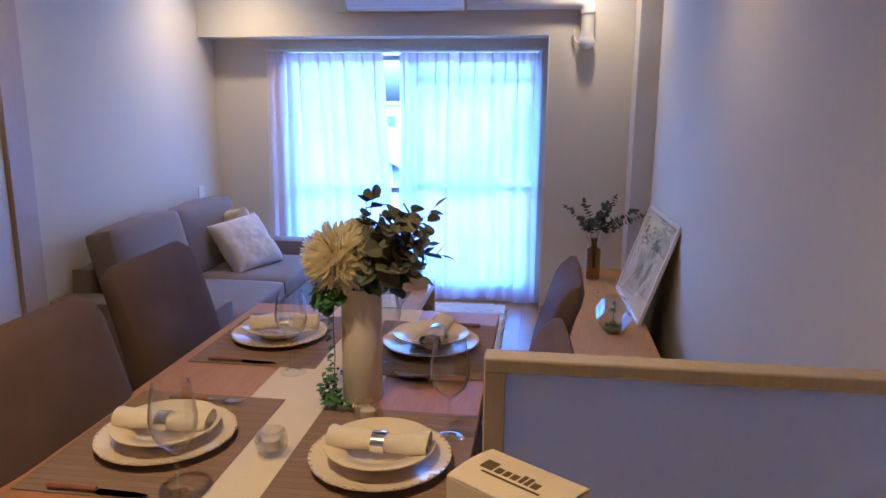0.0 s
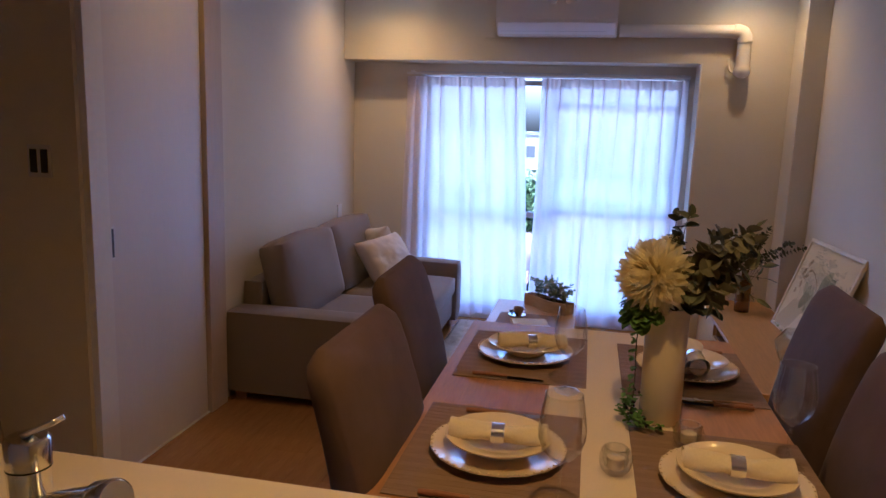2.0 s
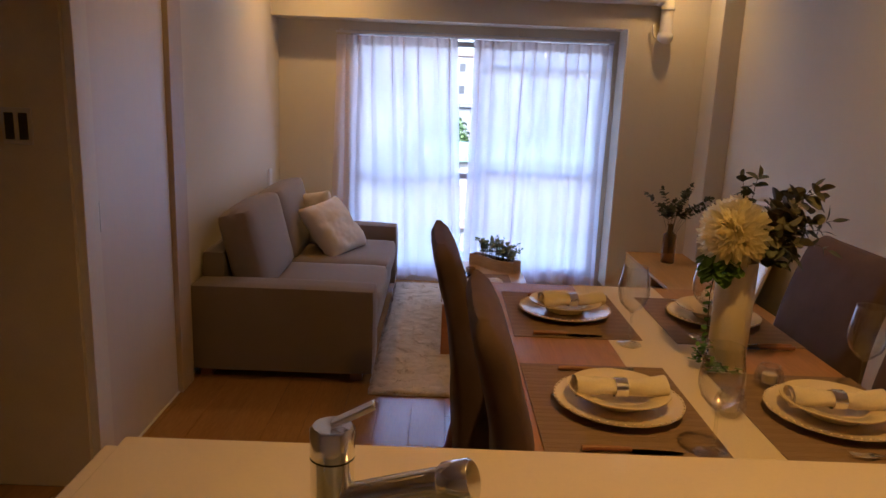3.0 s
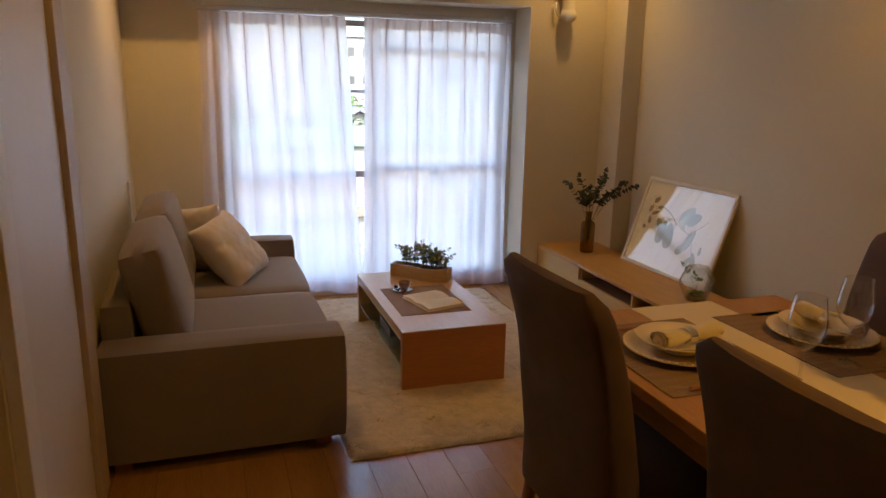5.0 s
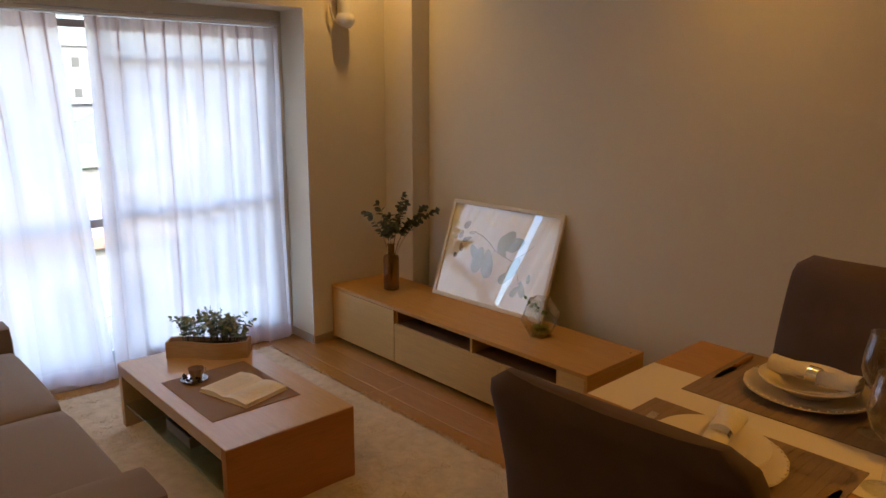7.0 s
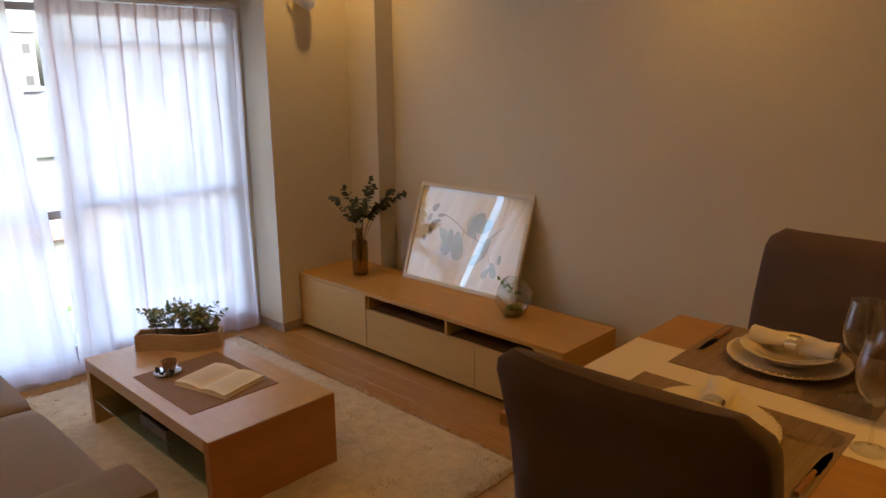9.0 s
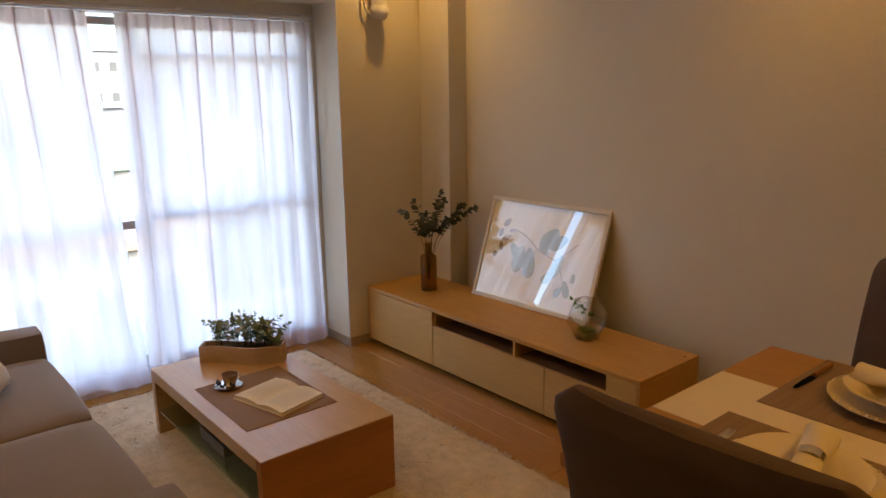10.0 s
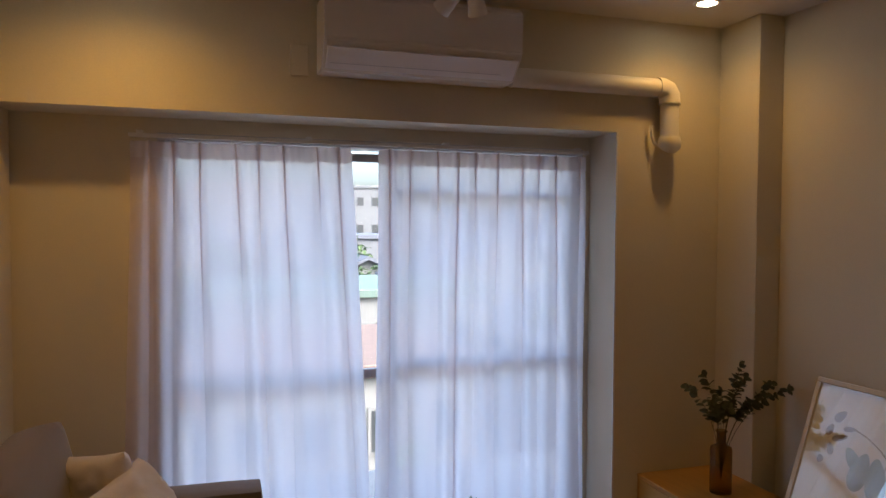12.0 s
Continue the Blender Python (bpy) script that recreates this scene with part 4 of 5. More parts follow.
# ---- flower vase ----
def flower_vase():
    rnd = random.Random(21)
    x, y = 1.772, 2.285
    v = thing("flower_vase", x, y, TZ + 0.0015, 0, "tall off-white cylinder vase holding cream blooms and eucalyptus", "vase of flowers")
    part("vase_body", turned([(0, 0.0), (0.047, 0.0), (0.050, 0.003), (0.0505, 0.288), (0.049, 0.292), (0.0465, 0.290), (0.046, 0.02), (0, 0.015)], 56), M_VASE, v, smooth=True)

    def bloom(cx, cy, cz, r, n, face, name, label):
        b = bmesh.new()
        f = Vector(face).normalized()
        q = f.to_track_quat("Z", "Y")
        for i in range(n):
            k = (i + 0.5) / n
            th = 0.03 + 1.95 * k ** 0.62 + rnd.uniform(-0.10, 0.10)
            ph = i * 2.39996 + rnd.uniform(-0.25, 0.25)
            rr = r * (0.62 + 0.38 * k ** 0.5) * rnd.uniform(0.86, 1.08)
            base = Vector((0, 0, -r * 0.15))
            outd = Vector((math.sin(th) * math.cos(ph), math.sin(th) * math.sin(ph), math.cos(th)))
            tang = Vector((-math.sin(ph), math.cos(ph), 0)) + Vector((rnd.uniform(-0.2, 0.2),) * 3)
            nrm = outd.cross(tang).normalized()
            w = r * (0.088 + 0.035 * k)
            prev = None
            for j in range(6):
                t = j / 5
                bend = nrm * (0.30 * r * (0.5 - k) * t * t + 0.05 * r * math.sin(3 * t + i))
                c = base + outd * (0.12 * r + rr * t) + bend + Vector((0, 0, r * 0.10 * t * t * (1 - k)))
                ww = w * (0.5, 0.8, 1.0, 1.05, 0.8, 0.2)[j]
                s = tang.normalized() * ww
                cup = nrm * (-0.35 * ww)
                row = [b.verts.new(q @ (c - s)), b.verts.new(q @ (c + cup)), b.verts.new(q @ (c + s))]
                if prev:
                    b.faces.new((prev[0], prev[1], row[1], row[0]))
                    b.faces.new((prev[1], prev[2], row[2], row[1]))
                prev = row
        bmesh.ops.translate(b, vec=(cx, cy, cz), verts=b.verts)
        return part(name, b, M_PETAL, v, label, smooth=True)

    bloom(-0.058, -0.060, 0.375, 0.086, 430, (-0.78, -0.60, 0.12), "chrysanthemum", "large cream chrysanthemum bloom")
    bloom(-0.015, 0.02, 0.425, 0.045, 200, (-0.3, -0.5, 0.8), "chrysanthemum", "smaller cream bloom behind")
    leaves, dark, fresh, stems = bmesh.new(), bmesh.new(), bmesh.new(), bmesh.new()
    o = (0.01, 0.0, 0.27)
    for tip, size, cnt in (((0.05, 0.02, 0.54), 0.034, 7), ((0.02, 0.05, 0.53), 0.03, 7), ((0.12, -0.05, 0.50), 0.040, 8), ((0.18, -0.08, 0.52), 0.040, 8), ((0.21, -0.02, 0.49), 0.038, 8),
                           ((0.14, 0.03, 0.49), 0.038, 8), ((0.10, -0.09, 0.44), 0.044, 7), ((0.17, 0.05, 0.44), 0.038, 7), ((0.06, -0.08, 0.41), 0.044, 7), ((0.04, 0.08, 0.46), 0.036, 6),
                           ((0.13, -0.10, 0.39), 0.04, 6), ((0.19, -0.05, 0.44), 0.036, 7)):
        tip = (tip[0] * 0.86 - 0.012, tip[1], tip[2] - 0.028)
        m = (tip[0] * 0.35, tip[1] * 0.35, 0.27 + (tip[2] - 0.27) * 0.75)
        sprig(leaves if size > 0.035 else dark, stems, o, m, tip, rnd, size * 1.5, cnt - 1, "round", 0.0018, 0.3)
    for tip in ((0.20, -0.02, 0.38), (0.17, -0.11, 0.35), (0.18, 0.02, 0.49), (0.15, 0.09, 0.36), (0.08, -0.13, 0.33), (0.18, -0.09, 0.42)):
        m = (tip[0] * 0.5, tip[1] * 0.5, 0.40)
        sprig(dark, stems, o, m, tip, rnd, 0.065, 4, "long", 0.0015, 0.45, aspect=0.30)
    for i in range(70):
        a, z = rnd.uniform(0, 6.28), rnd.uniform(0.29, 0.40)
        r = rnd.uniform(0.02, 0.075)
        p = (0.04 + r * math.cos(a), r * math.sin(a), z)
        leaf(dark, p, (math.cos(a), math.sin(a), rnd.uniform(-0.5, 0.4)), (0, 0, 1), 0.05, 0.042)
    for i in range(34):
        a = rnd.uniform(2.6, 5.2)
        p = (-0.052 + 0.030 * math.cos(a), -0.03 + 0.030 * math.sin(a), rnd.uniform(0.265, 0.315))
        leaf(fresh, p, (math.cos(a), math.sin(a), rnd.uniform(-0.9, 0.1)), (math.cos(a), math.sin(a), 1), 0.042, 0.036)
    part("eucalyptus_leaves", leaves, M_LEAF3, v, "grey-green round eucalyptus leaves")
    part("dark_leaves", dark, M_LEAF, v, "dark green leaves")
    part("fresh_leaves", fresh, M_LEAF2, v, "bright green leaves under the bloom")
    part("stems", stems, M_STEM, v)
    gl, gs, seeds = bmesh.new(), bmesh.new(), []
    path = [(-0.03, -0.03, 0.30), (-0.064, -0.02, 0.28), (-0.070, -0.012, 0.20), (-0.067, -0.014, 0.11), (-0.069, -0.02, 0.04), (-0.075, -0.03, 0.012), (-0.06, -0.065, 0.010), (-0.02, -0.085, 0.010)]
    pts = []
    for i in range(len(path) - 1):
        for t in (0, 0.25, 0.5, 0.75):
            pts.append(Vector(path[i]).lerp(Vector(path[i + 1]), t))
    pts.append(Vector(path[-1]))
    tube(pts, 0.0013, 5, bm=gs)
    for i, p in enumerate(pts[3:]):
        low = p.z < 0.06
        for k in range(9 if low else 4):
            out = Vector((-0.5, -0.3, 0)) if not low else Vector((rnd.uniform(-1, 1), rnd.uniform(-1, 1), 0.3))
            d = out.normalized() + Vector((rnd.uniform(-0.5, 0.5), rnd.uniform(-0.8, 0.8), rnd.uniform(-0.6, 0.5)))
            if low:
                d.z = abs(d.z)
            q = p + Vector((rnd.uniform(-0.02, 0.012), rnd.uniform(-0.02, 0.012), rnd.uniform(0, 0.012))) * (1.3 if low else 0.3)
            q.z = max(q.z, 0.006)
            leaf(gl, q, d, (0, 0, 1), 0.016, 0.012)
        if low and i % 1 == 0:
            for k in range(2):
                tmp = turned([(0, -0.004), (0.0035, -0.002), (0.0035, 0.002), (0, 0.004)], 7)
                bmesh.ops.translate(tmp, vec=p + Vector((rnd.uniform(-0.02, 0.02), rnd.uniform(-0.02, 0.02), rnd.uniform(0.004, 0.02))), verts=tmp.verts)
                seeds.append(tmp)
    part("trailing_leaves", gl, M_LEAF2, v, "small trailing leaves down to the table")
    part("trailing_stem", gs, M_STEM, v)
    for tmp in seeds:
        part("berry", tmp, M_BLACK, v, smooth=True)


flower_vase()


# ---- things on the low cabinet ----
def bottle_vase():
    rnd = random.Random(4)
    v = thing("bottle_vase", 2.556, 5.20, 0.3382, 0, "amber glass bottle with eucalyptus sprigs on the low cabinet", "bottle vase")
    part("bottle", turned([(0, 0), (0.040, 0), (0.045, 0.004), (0.045, 0.185), (0.042, 0.198), (0.021, 0.208), (0.019, 0.215), (0.019, 0.258), (0.024, 0.262), (0.024, 0.268), (0.019, 0.268),
                           (0.016, 0.262), (0.016, 0.215), (0.018, 0.206), (0.039, 0.196), (0.042, 0.185), (0.042, 0.008), (0, 0.008)], 40), M_AMBER, v, smooth=True)
    lv, st = bmesh.new(), bmesh.new()
    o = (0, 0, 0.05)
    for tip, c in (((-0.19, -0.02, 0.47), 8), ((-0.07, 0.02, 0.50), 7), ((0.06, -0.06, 0.50), 9), ((0.12, 0.03, 0.53), 9), ((0.24, -0.02, 0.45), 10), ((0.15, -0.08, 0.42), 8), ((0.31, -0.04, 0.43), 10), ((-0.10, -0.06, 0.40), 7),
                   ((0.03, 0.05, 0.42), 8), ((0.08, -0.02, 0.46), 8), ((-0.03, -0.07, 0.38), 6)):
        m = (tip[0] * 0.1, tip[1] * 0.1, 0.36)
        sprig(lv, st, o, m, tip, rnd, 0.046, c + 2, "round", 0.0016, 0.52)
    part("eucalyptus_leaves", lv, M_LEAF, v)
    part("stems", st, M_STEM, v)


bottle_vase()


def framed_print():
    """Leans on the wall; its own axes: x along the wall, y up the sheet, z out of it."""
    bl, br = Vector((2.684, 4.992, 0.3385)), Vector((2.716, 4.225, 0.3385))
    up_end = Vector((2.862, 4.99, 0.862))
    ex = (br - bl).normalized()
    ey = (up_end - bl)
    ey = (ey - ex * ey.dot(ex)).normalized()
    ez = ex.cross(ey)
    w, h, f = 0.77, 0.552, 0.021
    t = thing("framed_print", 0, 0, 0, 0, "white framed botanical print leaning on the wall", "framed picture")
    t.matrix_world = Matrix.Translation(bl - ez * 0.0) @ Matrix((ex, ey, ez)).transposed().to_4x4()
    fr = [(0, 0, w, f), (0, h - f, w, h), (0, f, f, h - f), (w - f, f, w, h - f)]
    for a in fr:
        part("frame_bar", box(a[0], a[1], -0.018, a[2], a[3], 0.0, 0.0025, 2), M_ARTF, t)
    part("backing", box(f - 0.004, f - 0.004, -0.016, w - f + 0.004, h - f + 0.004, -0.012), M_ARTF, t)
    part("print_sheet", box(f, f, -0.0118, w - f, h - f, -0.0110), M_ARTP, t)
    b, st, bd = bmesh.new(), bmesh.new(), bmesh.new()
    z = -0.0104

    def flat_leaf(cx, cy, L, W, ang, bm):
        n = 18
        vs = []
        for i in range(n):
            a = 2 * math.pi * i / n
            px, py = L / 2 * math.cos(a), W / 2 * math.sin(a) * (1 - 0.25 * math.cos(a))
            vs.append(bm.verts.new((cx + px * math.cos(ang) - py * math.sin(ang), cy + px * math.sin(ang) + py * math.cos(ang), z)))
        bm.faces.new(vs)
    for a in ((0.27, 0.24, 0.15, 0.075, 1.4), (0.34, 0.23, 0.16, 0.08, 1.75), (0.23, 0.28, 0.09, 0.05, 2.3), (0.44, 0.37, 0.14, 0.085, 0.9), (0.50, 0.36, 0.12, 0.07, 0.5), (0.42, 0.31, 0.08, 0.04, -0.6),
              (0.52, 0.24, 0.14, 0.055, 1.2), (0.48, 0.18, 0.10, 0.05, 0.7), (0.60, 0.14, 0.09, 0.04, 2.0), (0.56, 0.12, 0.07, 0.035, 1.0), (0.63, 0.20, 0.05, 0.025, 1.6)):
        flat_leaf(*a, b)
        z += 0.00006
    for a in ((0.14, 0.42, 0.06, 0.035, 0.8), (0.11, 0.36, 0.05, 0.03, 1.2), (0.16, 0.34, 0.07, 0.025, 0.4), (0.13, 0.29, 0.05, 0.028, 1.9), (0.19, 0.38, 0.05, 0.02, 0.2), (0.10, 0.24, 0.03, 0.03, 0)):
        flat_leaf(*a, bd)
        z += 0.00006

    def line(pts, wd):
        for p, q in zip(pts, pts[1:]):
            d = Vector((q[0] - p[0], q[1] - p[1], 0)).normalized()
            s = Vector((-d.y, d.x, 0)) * wd / 2
            A, B = Vector((p[0], p[1], z)), Vector((q[0], q[1], z))
            st.faces.new([st.verts.new(k) for k in (A - s, B - s, B + s, A + s)])
    line([(0.20, 0.39), (0.27, 0.37), (0.33, 0.34), (0.37, 0.31), (0.43, 0.29)], 0.006)
    z += 0.00006
    line([(0.37, 0.31), (0.36, 0.26)], 0.004)
    line([(0.43, 0.29), (0.50, 0.27), (0.58, 0.33), (0.62, 0.37)], 0.004)
    z += 0.00006
    line([(0.50, 0.27), (0.55, 0.22), (0.58, 0.16)], 0.003)
    part("printed_leaves", b, M_ARTG, t, "grey-green printed leaves")
    part("printed_buds", bd, material("art_ink_bud", (0.36, 0.31, 0.29), 0.8, grain=0.2, grain_size=20), t)
    part("printed_stems", st, M_ARTB, t)
    g = part("glazing", box(f - 0.001, f - 0.001, -0.008, w - f + 0.001, h - f + 0.001, -0.006), M_PICGLASS, t)
    g.visible_shadow = False


M_PICGLASS = material("picture_glass", (1, 1, 1), 0.0, transmission=1.0, ior=1.9)
framed_print()


def terrarium():
    rnd = random.Random(9)
    t = thing("glass_terrarium", 2.585, 4.115, 0.3382, 20, "facetted glass terrarium with moss and a small plant", "terrarium")
    rings = [(0.052, 0.0, 5, 0), (0.092, 0.072, 5, 0.628), (0.092, 0.118, 5, 0), (0.054, 0.182, 5, 0.628)]
    b = bmesh.new()
    for off in (0, 0.0025):
        vs = []
        for r, z, n, ph in rings:
            zz = z + (off if z < 0.01 else 0)
            vs.append([b.verts.new(((r - off) * math.cos(2 * math.pi * i / n + ph), (r - off) * math.sin(2 * math.pi * i / n + ph), zz)) for i in range(n)])
        b.faces.new(vs[0])
        for k in range(3):
            p, q = vs[k], vs[k + 1]
            s = 0 if k % 2 == 0 else 0
            for i in range(5):
                j = (i + 1) % 5
                if k == 1:
                    b.faces.new((p[i], q[i], q[j]))
                    b.faces.new((p[i], q[j], p[j]))
                elif k == 0:
                    b.faces.new((p[i], p[j], q[i]))
                    b.faces.new((p[j], q[j], q[i]))
                else:
                    b.faces.new((p[i], p[j], q[i]))
                    b.faces.new((p[j], q[j], q[i]))
        if off:
            for i in range(5):
                j = (i + 1) % 5
                b.faces.new((top[i], top[j], vs[3][j], vs[3][i]))
        top = vs[3]
    part("glass_body", b, M_THIN, t)
    part("moss_bed", turned([(0, 0.004), (0.036, 0.004), (0.044, 0.02), (0.034, 0.030), (0, 0.034)], 20, wobble=lambda a, r: 1 + 0.05 * math.sin(5 * a)), M_MOSS, t, smooth=True)
    lv, st = bmesh.new(), bmesh.new()
    for i in range(120):
        a, r = rnd.uniform(0, 6.28), rnd.uniform(0, 0.048)
        leaf(lv, (r * 0.7 * math.cos(a), r * 0.7 * math.sin(a), 0.03), (math.cos(a), math.sin(a), rnd.uniform(0, 1.5)), (0, 0, 1), 0.022, 0.012)
    for tip in ((-0.075, 0.05, 0.20), (0.02, 0.03, 0.14), (-0.02, -0.03, 0.12)):
        sprig(lv, st, (0, 0, 0.05), (tip[0] * 0.3, tip[1] * 0.3, 0.13), tip, rnd, 0.022, 4, "round", 0.001, 0.4)
    part("small_leaves", lv, M_LEAF2, t)
    part("stems", st, M_STEM, t)


M_MOSS = material("moss", (0.17, 0.18, 0.07), 0.95, grain=0.5, grain_size=80, bump=1.0, depth=0.006)
terrarium()


# ---- things on the coffee table ----
ZT = 0.3022
solo("table_mat", box(1.072, 4.358, ZT, 1.434, 4.828, ZT + 0.002, 0.0006, 1), M_MAT, "brown woven mat on the coffee table", "table mat")


def open_book():
    t = thing("open_book", 1.285, 4.535, ZT + 0.0022, 14, "open hardback book with cream pages", "book")
    for s in (-1, 1):
        def f(u, v, s=s):
            y = s * u * 0.132
            return ((v - 0.5) * 0.205, y, 0.010 + 0.010 * math.sin(min(1, u * 1.15) * math.pi * 0.80) * (1 - 0.45 * u) * 1.3)
        b = grid(14, 4, f)
        low = grid(14, 4, lambda u, v, s=s: ((v - 0.5) * 0.205, s * u * 0.132, 0.003))
        join(b, low)
        edge = grid(14, 1, lambda u, v, s=s: (0.1025, s * u * 0.132, 0.003 + v * (f(u, 0)[2] - 0.003)))
        join(b, edge)
        join(b, grid(14, 1, lambda u, v, s=s: (-0.1025, s * u * 0.132, 0.003 + v * (f(u, 0)[2] - 0.003))))
        join(b, grid(2, 1, lambda u, v, s=s: ((u - 0.5) * 0.205, s * 0.132, 0.003 + v * (f(1, 0)[2] - 0.003))))
        pg = part("page_block", b, M_PAPER, t, smooth=True)
        ln = bmesh.new()
        for k in range(17):
            u = 0.14 + 0.72 * k / 16
            zz = f(u, 0)[2] + 0.0004
            rx = 0.075 * (1 if k % 5 else 0.7)
            ln.faces.new([ln.verts.new(c) for c in ((-0.078, s * (u * 0.132 - 0.0009), zz), (rx, s * (u * 0.132 - 0.0009), zz), (rx, s * (u * 0.132 + 0.0009), f(u + 0.013, 0)[2] + 0.0004), (-0.078, s * (u * 0.132 + 0.0009), f(u + 0.013, 0)[2] + 0.0004))])
        part("text_lines", ln, M_PRINT, pg)
    part("cover", box(-0.106, -0.136, 0, 0.106, 0.136, 0.0028, 0.0008, 1), M_PAPER, t)


M_PRINT = material("faded_print", (0.58, 0.54, 0.45), 0.8)
open_book()


def coffee_cup():
    t = thing("coffee_cup", 1.182, 4.758, ZT + 0.0022, 0, "small brown glass cup on a shiny saucer with dark beads", "cup and saucer")
    part("saucer", turned([(0, 0.0), (0.034, 0.0), (0.052, 0.008), (0.054, 0.010), (0.050, 0.0095), (0.032, 0.003), (0, 0.003)], 40), M_METAL, t, smooth=True)
    part("cup_body", turned([(0, 0.0035), (0.018, 0.0035), (0.022, 0.012), (0.029, 0.040), (0.031, 0.054), (0.029, 0.054), (0.026, 0.038), (0.019, 0.014), (0, 0.010)], 32), M_CUP, t, smooth=True, at=(0.008, -0.002, 0))
    part("handle", tube([(0.036, 0.0, 0.045), (0.052, 0.004, 0.042), (0.052, 0.004, 0.026), (0.031, 0, 0.02)], 0.0025, 8), M_METAL, t, smooth=True)
    rnd = random.Random(2)
    b = bmesh.new()
    for i in range(16):
        a = rnd.uniform(2.2, 4.8)
        r = rnd.uniform(0.030, 0.044)
        tmp = turned([(0, -0.006), (0.0048, -0.003), (0.0055, 0.001), (0.003, 0.0055), (0, 0.006)], 8)
        bmesh.ops.translate(tmp, vec=(r * math.cos(a), r * math.sin(a), 0.012 + rnd.uniform(0, 0.018)), verts=tmp.verts)
        join(b, tmp)
    part("dark_beads", b, M_BLACK, t, smooth=True)


M_CUP = material("brown_cup", (0.36, 0.24, 0.15), 0.15, 0.3)
coffee_cup()


def planter():
    rnd = random.Random(17)
    t = thing("planter_box", 1.352, 4.992, ZT, -39.3, "wavy pale wooden planter of small green leaves", "planter")
    L, W, H = 0.355, 0.085, 0.074
    b = bmesh.new()
    n = 24
    out, inn = [], []
    ring = []
    wave = lambda s: 0.020 * math.sin(2 * math.pi * s + 0.5)
    for i in range(n + 1):
        s = i / n
        ring.append((-L / 2 + L * s, -W / 2 + wave(s)))
    for i in range(n, -1, -1):
        s = i / n
        ring.append((-L / 2 + L * s, W / 2 + wave(s) * 0.6))
    sc = [(p[0] * 0.955, p[1] * 0.80) for p in ring]
    lo = [b.verts.new((p[0], p[1], 0)) for p in ring]
    hi = [b.verts.new((p[0], p[1], H)) for p in ring]
    hi2 = [b.verts.new((p[0], p[1], H)) for p in sc]
    de = [b.verts.new((p[0], p[1], 0.02)) for p in sc]
    m = len(ring)
    for i in range(m):
        j = (i + 1) % m
        b.faces.new((lo[i], lo[j], hi[j], hi[i]))
        b.faces.new((hi[i], hi[j], hi2[j], hi2[i]))
        b.faces.new((hi2[i], hi2[j], de[j], de[i]))
    b.faces.new(lo[::-1])
    b.faces.new(de)
    part("wooden_body", b, M_PLANTER, t)
    part("soil", box(-L * 0.38, -W * 0.16, 0.03, L * 0.38, W * 0.16, 0.066, 0.01, 2), material("soil", (0.03, 0.022, 0.015), 0.95, grain=0.4, grain_size=80), t)
    lv, pl, st = bmesh.new(), bmesh.new(), bmesh.new()
    for i in range(42):
        x = rnd.uniform(-0.15, 0.15)
        y = rnd.uniform(-0.02, 0.02)
        h = rnd.uniform(0.10, 0.155) * (1 - 1.2 * abs(x))
        tip = (x * 1.15 + rnd.uniform(-0.045, 0.045), y + rnd.uniform(-0.05, 0.05), 0.05 + h)
        sprig(pl if i % 3 == 0 else lv, st, (x, y, 0.06), (x, y, 0.05 + h * 0.8), tip, rnd, 0.031, 6, "round" if i % 3 else "long", 0.0011, 0.15, aspect=0.75)
    for tip in ((0.02, 0.0, 0.225), (0.06, 0.01, 0.21), (-0.02, 0.0, 0.20)):
        sprig(lv, st, (tip[0], 0, 0.08), (tip[0], 0, 0.16), tip, rnd, 0.015, 8, "round", 0.0008, 0.2)
    part("green_leaves", lv, M_LEAF5, t)
    part("pale_leaves", pl, M_LEAF4, t)
    part("stems", st, M_STEM, t)


M_LEAF4 = material("pale_succulent", (0.46, 0.52, 0.40), 0.6, grain=0.3, grain_size=30)
M_LEAF5 = material("planter_leaf", (0.27, 0.37, 0.21), 0.5, grain=0.4, grain_size=30)
planter()


def shelf_tray():
    t = thing("shelf_tray", 1.135, 4.66, 0.1263, 0, "grey tray with dark magazines on the glass shelf", "tray")
    part("tray_base", box(-0.075, -0.11, 0, 0.075, 0.11, 0.004, 0.001, 1), M_TRAY, t)
    for a in ((-0.075, -0.11, -0.069, 0.11), (0.069, -0.11, 0.075, 0.11), (-0.069, -0.11, 0.069, -0.104), (-0.069, 0.104, 0.069, 0.11)):
        part("tray_side", box(a[0], a[1], 0.0042, a[2], a[3], 0.045, 0.001, 1), M_TRAY, t)
    part("magazine", box(-0.062, -0.098, 0.0042, 0.062, 0.098, 0.03, 0.002, 1), M_BLACK, t)


shelf_tray()


# ---- cushions on the sofa ----
def cushion(name, m, size, label):
    t = thing(name, 0, 0, 0, 0, label, "cushion", "cushions on the sofa")
    t.matrix_world = m
    part("cover", pillow(size, size, 0.15, 30, power=0.42), M_CUSHION, t, smooth=True)


def leaning(centre, top, right):
    """A pose with x towards right and y towards top."""
    c, tp, rt = Vector(centre), Vector(top), Vector(right)
    y = (tp - c).normalized()
    x = (rt - c)
    x = (x - y * x.dot(y)).normalized()
    return Matrix.Translation(c) @ Matrix((x, y, x.cross(y))).transposed().to_4x4()


